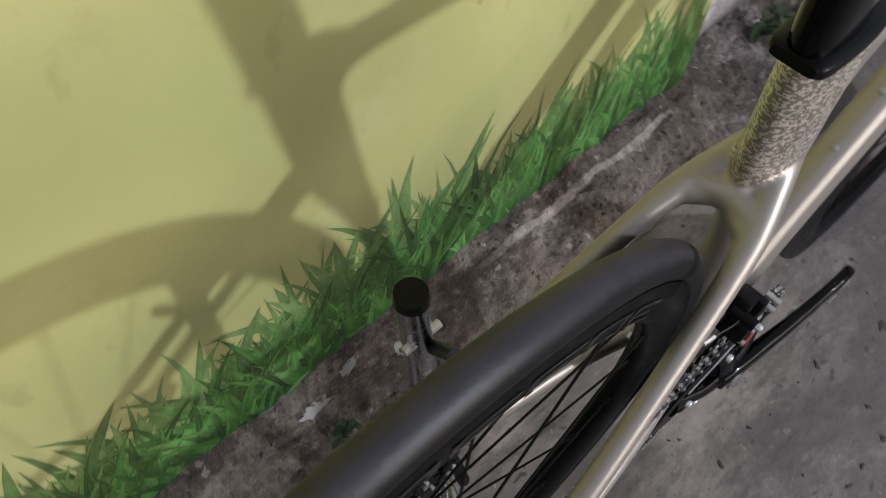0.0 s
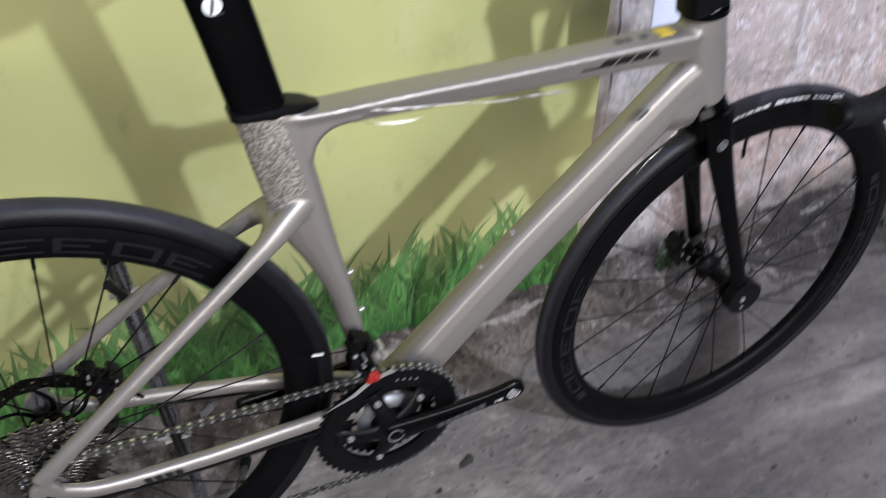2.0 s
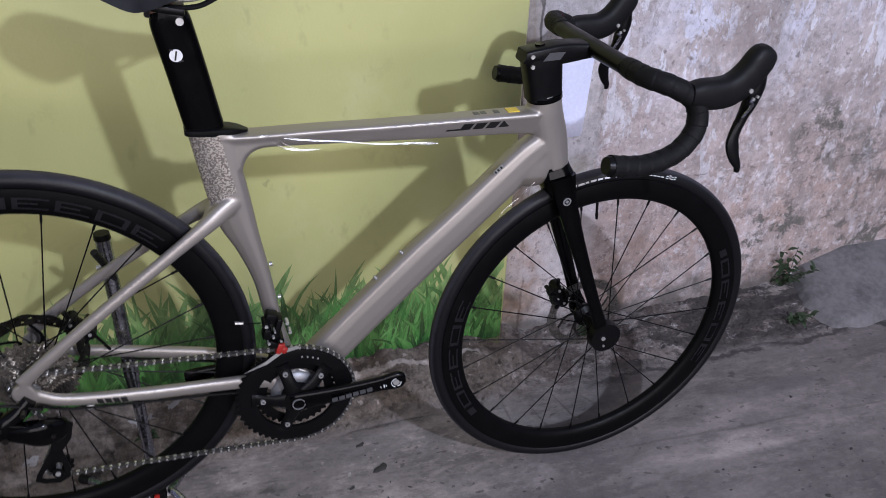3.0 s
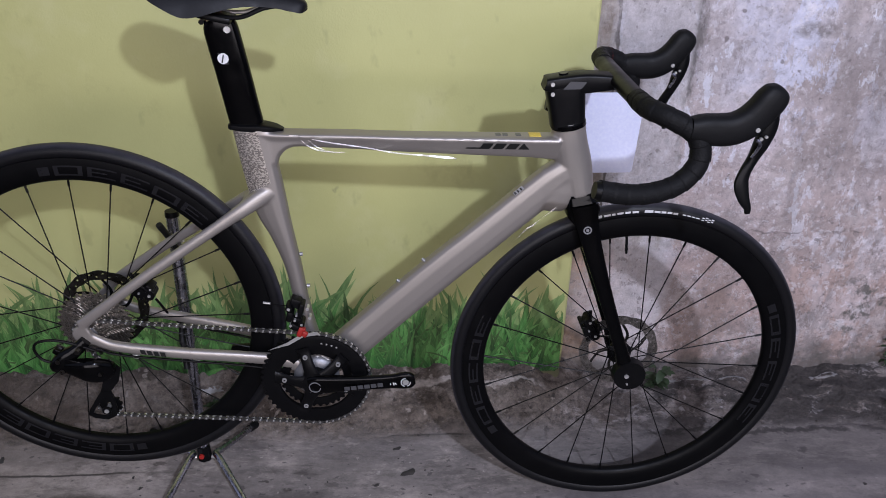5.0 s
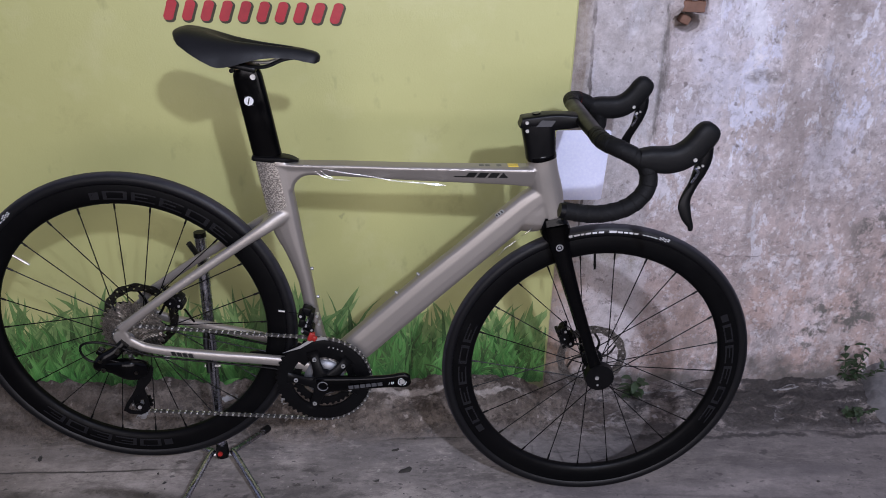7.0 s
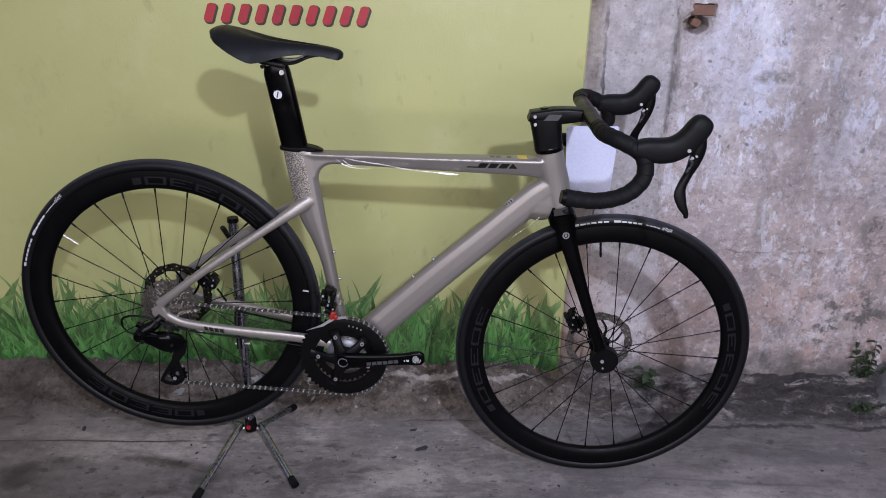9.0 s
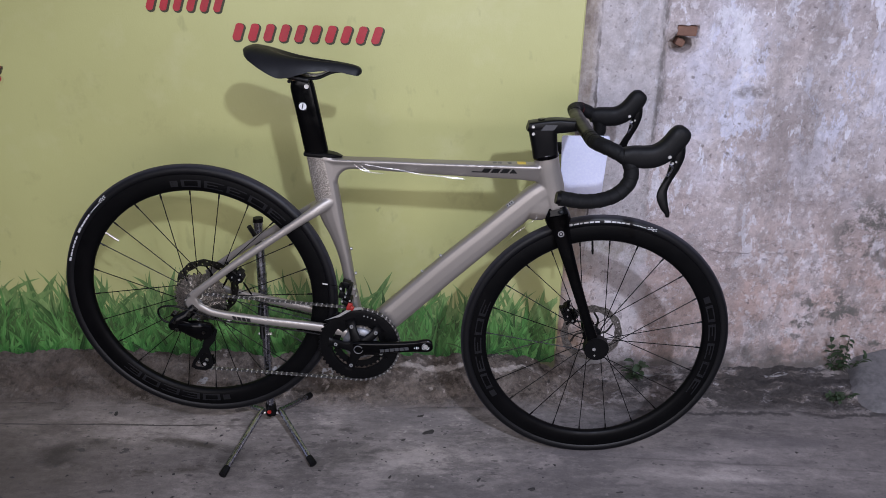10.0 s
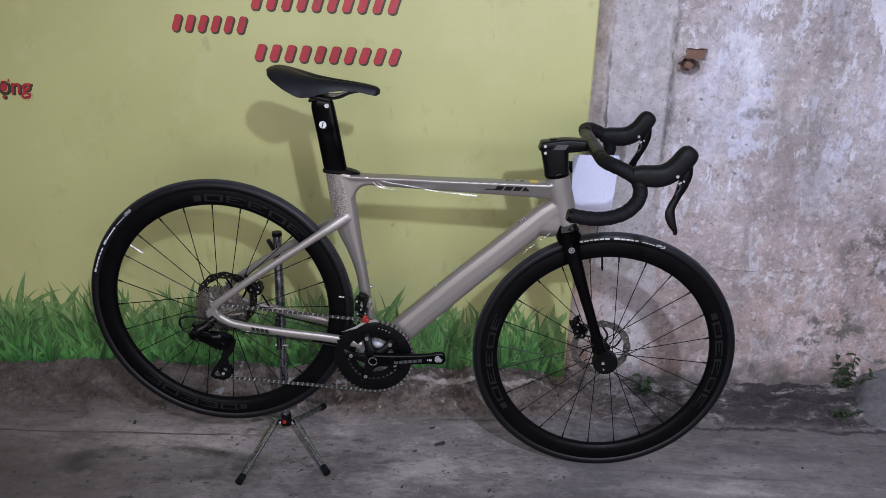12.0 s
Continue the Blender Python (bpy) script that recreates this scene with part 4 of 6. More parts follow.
film_sheet([[HEAD + DOWN * float(u) + ACROSS * float(q) + Vector((0, -0.0262 - 0.001 * math.sin(u * 120 + q * 160) + (0.012 if q > 0.034 else 0), 0)) for q in np.linspace(0.026, 0.038, 3)] for u in np.linspace(0, 0.12, 18)],
           [([HEAD + DOWN * u + ACROSS * (0.030 + 0.0015 * math.sin(u * 140)) + Vector((0, -0.0225, 0)) for u in (0.05, 0.065, 0.08, 0.10)], [0.0003, 0.0013, 0.0010, 0.0003]),
            ([HEAD + DOWN * u + ACROSS * (0.033 + 0.001 * math.sin(u * 90)) + Vector((0, -0.019, 0)) for u in (0.0, 0.02, 0.04)], [0.0003, 0.0009, 0.0003])])

# ---- seat post and saddle ----
bm = bmesh.new()
loft(bm, [(0.2665, 0, 0.405, 0.0275, 0.0125), (0.2595, 0, 0.43, 0.0275, 0.0125), (0.243, 0, 0.49, 0.0275, 0.0125), (0.2285, 0, 0.540, 0.0275, 0.0125), (0.2235, 0, 0.558, 0.0265, 0.0125), (0.220, 0, 0.570, 0.022, 0.0120)], power=3.0)
post = part("seatpost", bm, GLOSS, bike, "black aero seat post")
bm = bmesh.new()
loft(bm, [(0.2375, 0, 0.4000, 0.0036, 0.0130), (0.243, 0, 0.4005, 0.0054, 0.0168), (0.262, 0, 0.4010, 0.0060, 0.0182), (0.290, 0, 0.4025, 0.0072, 0.0180), (0.310, 0, 0.4035, 0.0046, 0.0145), (0.326, 0, 0.4025, 0.0016, 0.006)], power=4.5)
part("seat_clamp", bm, SATIN, post, "black rubber seat clamp cover")
bm = bmesh.new()
rod(bm, (0.2300, -0.0136, 0.5115), (0.2300, -0.0122, 0.5115), 0.0086, n=24)
part("badge", bm, WHITE, post, "round white badge")
strokes("badge_mark", [[(0.2278, 0.5050), (0.2300, 0.5050), (0.2318, 0.5180), (0.2296, 0.5180)], [(0.2340, 0.5025), (0.2400, 0.5045), (0.2392, 0.5062), (0.2335, 0.5045)], [(0.2212, 0.5180), (0.2265, 0.5185), (0.2268, 0.5202), (0.2215, 0.5200)]], BLACKINK, post, -0.0146)
bm = bmesh.new()
rod(bm, (0.236, -0.0145, 0.557), (0.236, -0.011, 0.557), 0.0052, n=16)
part("clamp_bolt", bm, STEEL, post, "round steel clamp bolt")
bm = bmesh.new()
block(bm, (0.052, 0.052, 0.010), pose(0.217, 0, 0.574, 0, 6, 0), 0.003)
rod(bm, (0.196, -0.009, 0.563), (0.196, 0.009, 0.563), 0.0042)
part("saddle_clamp", bm, SATIN, post, "black two-bolt saddle clamp")

saddle_rows = [  # x, middle height, half width, thickness of the side
    (0.092, 0.622, 0.030, 0.010), (0.097, 0.627, 0.052, 0.018), (0.115, 0.632, 0.066, 0.030), (0.145, 0.630, 0.071, 0.040), (0.180, 0.625, 0.067, 0.0465), (0.205, 0.6220, 0.055, 0.042), (0.228, 0.6205, 0.042, 0.033), (0.252, 0.6195, 0.032, 0.0255), (0.278, 0.6190, 0.0255, 0.0210), (0.308, 0.6180, 0.0212, 0.0190), (0.335, 0.6155, 0.0195, 0.0185), (0.3485, 0.6125, 0.0175, 0.0175), (0.3540, 0.6080, 0.0125, 0.0120), (0.3555, 0.6035, 0.0060, 0.005)]


def saddle():
    rows = smooth_path(saddle_rows, 5)
    rings = []
    for x, z, w, t in rows:
        ring, sweep = [], 0.012 * float(np.interp(x, (0.11, 0.19), (1, -0.3)))
        for k in np.linspace(-1, 1, 25):
            u = math.copysign(abs(k) ** 0.75, k)
            groove = 0.0085 * math.exp(-((k / 0.17) ** 2)) * max(0, min(1, (x - 0.15) / 0.05, (0.315 - x) / 0.04))
            ring.append(Vector((x + sweep * abs(k) ** 3, w * u, z - t * abs(k) ** 2.6 - groove)))
        for k in np.linspace(1, -1, 15)[1:-1]:
            ring.append(Vector((x + sweep * abs(k) ** 3, w * 0.93 * k, z - t * (0.75 + 0.22 * abs(k)))))
        rings.append(ring)
    ob = part("saddle", ring_join(bmesh.new(), rings), LEATHER, bike, "matte black short-nosed racing saddle", 50)
    for s in (-1, 1):
        bm = bmesh.new()
        tube(bm, [(0.315, s * 0.010, 0.602), (0.290, s * 0.018, 0.596), (0.262, s * 0.022, 0.5815), (0.235, s * 0.022, 0.577), (0.195, s * 0.022, 0.577), (0.165, s * 0.026, 0.588), (0.140, s * 0.032, 0.606)], 0.0036)
        part("rail", bm, STEEL if s > 0 else SATIN, ob, "saddle rail")
    bm = bmesh.new()
    block(bm, (0.026, 0.020, 0.006), pose(0.333, 0, 0.597, 0, 4, 0), 0.002)
    part("nose_clip", bm, SATIN, ob)
    return ob


saddle()

# ---- fork, stem and handlebar ----
bm = bmesh.new()
loft(bm, [(0.8375, 0, 0.3450, 0.0245, 0.0215), (0.8390, 0, 0.3400, 0.0250, 0.0220), (0.8445, 0, 0.3250, 0.0295, 0.028), (0.850, 0, 0.312, 0.0300, 0.031), (0.857, 0, 0.296, 0.0225, 0.031)], power=4)
for s in (-1, 1):
    loft(bm, [(0.846, s * 0.024, 0.330, 0.0245, 0.011), (0.861, s * 0.0300, 0.285, 0.0200, 0.0095), (0.889, s * 0.0360, 0.222, 0.0158, 0.0090), (0.925, s * 0.0435, 0.145, 0.0130, 0.0085), (0.960, s * 0.050, 0.072, 0.0120, 0.0078), (0.980, s * 0.053, 0.030, 0.0140, 0.0075), (0.990, s * 0.055, 0.008, 0.0180, 0.0070), (0.992, s * 0.055, -0.010, 0.012, 0.006)], n=16)
fork = part("fork", bm, GLOSS, bike, "gloss black bladed fork")
bm = bmesh.new()
rod(bm, (BASE - 0.004, -0.063, 0.006), (BASE - 0.004, -0.046, 0.006), 0.0305, 0.0320, n=32)
part("hub_cover", bm, SATIN, fork, "round black axle cover")
bm = bmesh.new()
rod(bm, (0.987, -0.0655, 0.006), (0.987, -0.062, 0.006), 0.0042)
rod(bm, (0.9915, -0.0655, -0.011), (0.9915, -0.062, -0.011), 0.0022)
part("axle_bolt", bm, STEEL, fork, "small steel axle bolt")
bm = bmesh.new()
turned(bm, [(0.0052, -0.0005), (0.0075, -0.0005), (0.0075, 0.0005), (0.0052, 0.0005)], 24, (0.857, -0.0402, 0.289))
rod(bm, (0.857, -0.0408, 0.289), (0.857, -0.0385, 0.289), 0.0028)
part("fork_badge", bm, ALLOY, fork, "round silver emblem")

bm = bmesh.new()
loft(bm, [(0.7935, 0, 0.462, 0.0288, 0.0215), (0.787, 0, 0.488, 0.0300, 0.0215), (0.780, 0, 0.514, 0.0320, 0.021), (0.7765, 0, 0.528, 0.0335, 0.0205)], power=4)
loft(bm, [(0.742, 0, 0.5270, 0.0080, 0.0180), (0.746, 0, 0.5270, 0.0108, 0.0190), (0.770, 0, 0.5305, 0.0140, 0.020), (0.798, 0, 0.5345, 0.0165, 0.0195), (0.820, 0, 0.5380, 0.0157, 0.0185), (0.850, 0, 0.5427, 0.0124, 0.020), (0.874, 0, 0.5470, 0.0105, 0.022)], power=6, sub=3)
stem = part("stem", bm, SATIN, bike, "black integrated stem and headset cover")
bm = bmesh.new()
rod(bm, (0.7965, 0, 0.4600), (0.7945, 0, 0.4665), 0.0295, n=32)
part("headset_ring", bm, GLOSS, stem, "gloss black headset ring")
strokes("stem_mark", [[(0.771, 0.5245), (0.800, 0.5285), (0.807, 0.5410), (0.780, 0.5385)]], GREYINK, stem, -0.0212, "grey maker's shape")
for z, x in ((0.5305, 0.7525), (0.5145, 0.7555)):
    bm = bmesh.new()
    rod(bm, (x, -0.0218, z), (x, -0.019, z), 0.0034)
    part("stem_bolt", bm, STEEL, stem, "small steel pinch bolt")
bm = bmesh.new()
rod(bm, (0.772, 0, 0.5410), (0.7705, 0, 0.5475), 0.0080, n=20)
part("top_cap_bolt", bm, GLOSS, stem, "black top cap bolt")

BAR = [(0.862, 0, 0.5465), (0.863, 0.055, 0.5465), (0.864, 0.110, 0.5465), (0.868, 0.155, 0.5465), (0.886, 0.181, 0.5450), (0.912, 0.188, 0.5370), (0.936, 0.190, 0.5245), (0.9475, 0.193, 0.503), (0.9460, 0.197, 0.478), (0.926, 0.202, 0.4525), (0.895, 0.207, 0.4375), (0.855, 0.2110, 0.4305), (0.806, 0.2145, 0.4330)]
bm = bmesh.new()
for s in (-1, 1):
    tube(bm, [(x, s * y, z) for x, y, z in BAR[:3]], [0.0140, 0.0135, 0.0130], 14, flat=1.25)
handlebar = part("handlebar", bm, SATIN, bike, "black carbon drop handlebar")


def wrapped(s):
    """Tape wound round one side of the bar, each turn a shallow step."""
    rows = smooth_path([(x, s * y, z) for x, y, z in BAR[2:]], 26)
    bm, radius, run = bmesh.new(), [], 0.0
    for i, p in enumerate(rows):
        run += float(np.linalg.norm(p - rows[i - 1])) if i else 0
        turn = (run / 0.0215) % 1
        radius.append(0.0152 + 0.0011 * turn)
    tube(bm, rows, radius, 16, 1)
    return part("bar_tape", bm, TAPE, handlebar, "black wound bar tape", 60)


def brake_lever(s):
    bm = bmesh.new()
    y = s * 0.1905
    loft(bm, [(0.920, y, 0.5385, 0.016, 0.016), (0.940, y, 0.5395, 0.0215, 0.0175), (0.965, y, 0.5405, 0.0235, 0.018), (0.986, y, 0.5455, 0.0235, 0.018), (1.004, y, 0.5580, 0.0232, 0.018), (1.0165, y, 0.5750, 0.0225, 0.0175), (1.0260, y, 0.5915, 0.0228, 0.0170), (1.0320, y, 0.6035, 0.0195, 0.0150), (1.0350, y, 0.6100, 0.0120, 0.0105), (1.0360, y, 0.6120, 0.005, 0.005)], n=24, sub=6, power=2.8)
    hood = part("brake_hood", bm, HOOD, handlebar, "black rubber brake hood")
    hood.location = (0.003 if s < 0 else -0.001, 0, -0.005 if s < 0 else -0.009)
    bm = bmesh.new()
    loft(bm, [(1.034, y, 0.575, 0.010, 0.010), (1.0350, y, 0.552, 0.0125, 0.011), (1.0320, y, 0.527, 0.0110, 0.010), (1.0265, y, 0.503, 0.0080, 0.008), (1.0190, y + s * 0.004, 0.480, 0.0090, 0.006), (1.0180, y + s * 0.008, 0.463, 0.0112, 0.005), (1.0265, y + s * 0.011, 0.443, 0.0088, 0.005), (1.0355, y + s * 0.013, 0.430, 0.0055, 0.004), (1.0375, y + s * 0.0135, 0.4215, 0.0040, 0.004)], n=12)
    lever = part("lever", bm, SATIN, hood, "satin black brake and shift lever")
    for x, z, r in ((1.012, 0.551, 0.0035), (1.021, 0.5385, 0.0026), (1.0275, 0.5425, 0.0022)):
        bm = bmesh.new()
        rod(bm, (x, y - 0.0192, z), (x, y - 0.016, z), r)
        part("lever_pin", bm, STEEL, hood, "small steel pin")
    bm = bmesh.new()
    tube(bm, [(1.016, y - 0.0165, 0.536), (1.020, y - 0.0175, 0.5335), (1.023, y - 0.0165, 0.529), (1.022, y - 0.0140, 0.520), (1.0185, y - 0.011, 0.508)], [0.003, 0.0028, 0.0025, 0.0022, 0.002], 8)
    part("lever_spring", bm, CHROME, hood, "bright steel lever arm")
    bm = bmesh.new()
    rod(bm, (0.8065, s * 0.2145, 0.4330), (0.7985, s * 0.2147, 0.4335), 0.0150, 0.0128, n=16)
    part("bar_plug", bm, SATIN, handlebar, "black bar end plug")


for side in (-1, 1):
    wrapped(side)
    brake_lever(side)
bm = bmesh.new()
turned(bm, [(0.0160, -0.0006), (0.0165, -0.0006), (0.0165, 0.0006), (0.0160, 0.0006)], 20)
red_band = part("red_band", bm, DARKRED, handlebar, "thin red band on the bar tape")
red_band.location, red_band.rotation_euler = (0.889, 0.183, 0.5442), (0, 0, radians(-70))

# ---- wheels ----
RIM_IN = 0.2735


def wheel(name, at, spokes, phase, hub_half, label):
    hub = thing(name, label, "", pose(*at))
    hub.parent = bike
    hub.matrix_basis = pose(*at)
    bm = bmesh.new()
    turned(bm, [(0.3255 + 0.0138 * math.cos(a), 0.0136 * math.sin(a)) for a in np.linspace(-2.55, 2.55, 22)] + [(0.3145, 0.0085), (0.3145, -0.0085)], 144)
    tyre = part("tyre", bm, TYRE, hub, "black slick road tyre", 50)
    bm = bmesh.new()
    side = [(0.3165, 0.0118), (0.310, 0.0128), (0.298, 0.0132), (0.286, 0.0120), (0.278, 0.0085), (0.2745, 0.004)]
    turned(bm, side + [(r, -y) for r, y in side[::-1]], 144)
    rim = part("rim", bm, CARBON, hub, "black deep-section rim", 40)
    for i in range(spokes):
        s = -1 if i % 2 else 1
        a = 2 * math.pi * (i + phase) / spokes
        lead = (0.42 if (i // 2) % 2 else -0.42)
        p = (RIM_IN * math.cos(a) * 1.004, s * 0.002, RIM_IN * math.sin(a) * 1.004)
        q = (0.021 * math.cos(a + lead * 2.6), s * hub_half, 0.021 * math.sin(a + lead * 2.6))
        bm = bmesh.new()
        rod(bm, q, p, 0.00115, n=6)
        d = Vector(p) - Vector(q)
        rod(bm, Vector(p) - d.normalized() * 0.013, p, 0.0021, n=6)
        part("spoke", bm, SATIN, hub)
    bm = bmesh.new()
    turned(bm, [(0.006, -0.050), (0.0135, -0.050), (0.0135, -hub_half - 0.006), (0.0235, -hub_half - 0.003), (0.0235, -hub_half + 0.003), (0.013, -hub_half + 0.010), (0.0125, 0), (0.013, hub_half - 0.010), (0.0235, hub_half - 0.003), (0.0235, hub_half + 0.003), (0.0135, hub_half + 0.006), (0.0135, 0.052), (0.006, 0.052)], 32)
    part("hub", bm, SATIN, hub, "black hub shell")
    bm = bmesh.new()
    for y in (0.0356, 0.0374):
        vs = []
        for i in range(108):
            a = 2 * math.pi * i / 108
            wave = 0.0012 * math.sin(a * 12)
            vs.append([bm.verts.new((r * math.cos(a), y, r * math.sin(a))) for r in (0.0610 - wave, 0.0650, 0.0680, 0.0712, 0.0742, 0.0785 + wave)])
        for i in range(108):
            a, b = vs[i], vs[(i + 1) % 108]
            for k in range(5):
                if (k == 1 and i % 6 == 0) or (k == 3 and i % 6 == 3):
                    continue
                quad = (a[k], a[k + 1], b[k + 1], b[k])
                bm.faces.new(quad if y > 0.036 else quad[::-1])
    part("disc_rotor", bm, COG if at[0] > 0.5 else DARKSTEEL, hub, "drilled steel brake disc", 30)
    arm_steel = DARKSTEEL if at[0] > 0.5 else SATIN
    for i in range(6):
        a = 2 * math.pi * i / 6
        bm = bmesh.new()
        tube(bm, [(0.018 * math.cos(a), 0.0372, 0.018 * math.sin(a)), (0.040 * math.cos(a + 0.25), 0.0372, 0.040 * math.sin(a + 0.25)), (0.0625 * math.cos(a + 0.62), 0.0372, 0.0625 * math.sin(a + 0.62))], [0.0040, 0.0028, 0.0026], 6, 4, 0.3)
        part("rotor_arm", bm, arm_steel, hub)
    bm = bmesh.new()
    turned(bm, [(0.012, 0.035), (0.021, 0.035), (0.021, 0.0395), (0.012, 0.0395)], 32)
    part("rotor_carrier", bm, arm_steel, hub, "dark steel disc carrier")
    return hub, tyre, rim


def rim_marks(rim, a0, step, n=5):
    """Plain block shapes in place of the maker's lettering, round the rim's near side."""
    for i in range(n):
        bm = bmesh.new()
        a, w = a0 + step * (i + 0.6), step * 0.86
        for b0, b1, r0, r1 in ((0, 1, 0.3015, 0.3045), (0, 1, 0.2865, 0.2895), (0, 0.16, 0.2865, 0.3045)) + (((0.84, 1, 0.2865, 0.3045),) if i in (0, 3) else ((0.1, 0.7, 0.2945, 0.2970),)):
            arc_bar(bm, a + w * b0, a + w * b1, r0, r1, -0.0129 if r0 < 0.29 else -0.0137, -0.0133 if r0 < 0.29 and r1 < 0.295 else -0.0137, 4)
        part("rim_mark", bm, DECAL, rim, "dark grey block shape on the rim", 0)
    bm = bmesh.new()
    arc_bar(bm, a0 + step * 0.12, a0 + step * 0.46, 0.288, 0.303, -0.0136, -0.0137, 3)
    part("rim_mark", bm, DECAL, rim, "dark grey block shape on the rim", 0)


def tyre_marks(tyre, a0, a1):
    """White print on the tyre's side, as bars and a checkered end."""
    bm = bmesh.new()
    spans = [(0, 0.05), (0.065, 0.12), (0.13, 0.16), (0.175, 0.225), (0.24, 0.285), (0.30, 0.35), (0.40, 0.47), (0.48, 0.53), (0.54, 0.58), (0.59, 0.63), (0.64, 0.68), (0.72, 0.75), (0.76, 0.79), (0.80, 0.83), (0.84, 0.87)]
    for i, (p, q) in enumerate(spans):
        top = 0.3308 if i in (0, 6) else 0.3295
        arc_bar(bm, a0 + (a1 - a0) * p, a0 + (a1 - a0) * q, 0.3246 if i < 11 else 0.3257, (top - 0.0012) if i < 11 else 0.3276, -0.01375, -0.0134, 2)
    for i in range(4):
        for k in range(2):
            p = 0.89 + 0.027 * i
            r = 0.3250 + 0.0022 * (2 * k + i % 2) * 0.9
            arc_bar(bm, a0 + (a1 - a0) * p, a0 + (a1 - a0) * (p + 0.022), r, r + 0.002, -0.01385, -0.0138, 1)
    part("tyre_print", bm, TYREINK, tyre, "white print on the tyre wall", 0)


rear, rear_tyre, rear_rim = wheel("rear_wheel", (0.0045, 0, 0.0024), 24, 0.48, 0.026, "rear wheel with a black deep rim and slick tyre")
front, front_tyre, front_rim = wheel("front_wheel", (BASE, 0, -0.001), 24, 1.187, 0.028, "front wheel with a black deep rim and slick tyre")
rim_marks(rear_rim, 106, -10.5)
rim_marks(rear_rim, 286, -10.5)
rim_marks(front_rim, 34, -10.5)
rim_marks(front_rim, 221, -10.5)
tyre_marks(rear_tyre, 170, 134)
tyre_marks(front_tyre, 112, 74)
for owner, a in ((rear, 150.0), (front, 101.5)):
    bm = bmesh.new()
    u = Vector((math.cos(radians(a)), 0, math.sin(radians(a))))
    rod(bm, u * 0.276, u * 0.249, 0.0026, n=8)
    rod(bm, u * 0.249, u * 0.238, 0.0033, 0.0022, n=8)
    part("valve", bm, STEEL if owner is rear else SATIN, owner, "tyre valve")

# ---- drivetrain ----
for i, teeth in enumerate((11, 12, 13, 14, 15, 17, 19, 21, 24, 28, 32)):
    bm = bmesh.new()
    root = 0.0127 / (2 * math.sin(math.pi / teeth))
    gear(bm, teeth, root - 0.003, root + 0.0028, max(0.012, root - 0.012), -0.0575 + 0.0037 * i, 0.0019)
    part("cog", bm, COG, rear, "", 20)
bm = bmesh.new()
rod(bm, (0, -0.058, 0), (0, -0.018, 0), 0.0165, n=24)
part("freehub", bm, ALLOY, rear, "alloy freehub body")

BB = (0.408, -0.065)
crank = thing("crankset", "black double crankset with one bare crank arm", "", Matrix())
crank.parent = bike
bm = bmesh.new()
gear(bm, 50, 0.0985, 0.1030, 0.0680, -0.0475, 0.003, BB)
part("big_chainring", bm, SATIN, crank, "black outer chainring", 20)
bm = bmesh.new()
gear(bm, 34, 0.0655, 0.0700, 0.050, -0.0385, 0.003, BB)
part("small_chainring", bm, SATIN, crank, "black inner chainring", 20)
bm = bmesh.new()
turned(bm, [(0.0900, -0.0505), (0.0965, -0.0488), (0.0965, -0.0470), (0.0690, -0.0470), (0.0690, -0.0498)], 64, (BB[0], 0, BB[1]))
part("guard_ring", bm, SATIN, crank, "satin black chainring face")
bm = bmesh.new()
turned(bm, [(0.012, -0.0450), (0.030, -0.0450), (0.0405, -0.0405), (0.0430, -0.0365), (0.012, -0.0365)], 40, (BB[0], 0, BB[1]))
part("bearing_cup", bm, CUP, crank, "grey satin bottom bracket cup")
ARM = math.atan2(0.038, 0.167)
bm = bmesh.new()
for k in range(5):
    a = ARM + radians((36, 100, 168, 242, 335)[k])
    tube(bm, [(BB[0], -0.060, BB[1]), (BB[0] + 0.036 * math.cos(a), -0.058, BB[1] + 0.036 * math.sin(a)), (BB[0] + 0.064 * math.cos(a), -0.050, BB[1] + 0.064 * math.sin(a)), (BB[0] + 0.076 * math.cos(a), -0.049, BB[1] + 0.076 * math.sin(a))], [0.020, 0.0115, 0.0115, 0.015], 12, 5, 0.35)
rod(bm, (BB[0], -0.064, BB[1]), (BB[0], -0.040, BB[1]), 0.024, 0.027, n=28)
part("spider", bm, SATIN, crank, "gloss black four-arm spider")
for k in range(5):
    a = ARM + radians((36, 100, 168, 242, 335)[k])
    bm = bmesh.new()
    turned(bm, [(0.0021, -0.0565), (0.0024, -0.0588), (0.0040, -0.0588), (0.0046, -0.0578), (0.0046, -0.0500), (0.0021, -0.0500)], 16, (BB[0] + 0.058 * math.cos(a), 0, BB[1] + 0.058 * math.sin(a)))
    part("chainring_bolt", bm, STEEL, crank, "small hollow steel chainring bolt")
for k in range(4):
    a = radians(67 + 6.5 * k)
    bm = bmesh.new()
    rod(bm, (BB[0] + 0.0835 * math.cos(a), -0.0512, BB[1] + 0.0835 * math.sin(a)), (BB[0] + 0.0835 * math.cos(a), -0.0490, BB[1] + 0.0835 * math.sin(a)), 0.0017, n=8)
    part("shift_pin", bm, STEEL, crank, "small steel shifting pin")
bm = bmesh.new()
EYE_X, EYE_Z = 0.572, -0.027
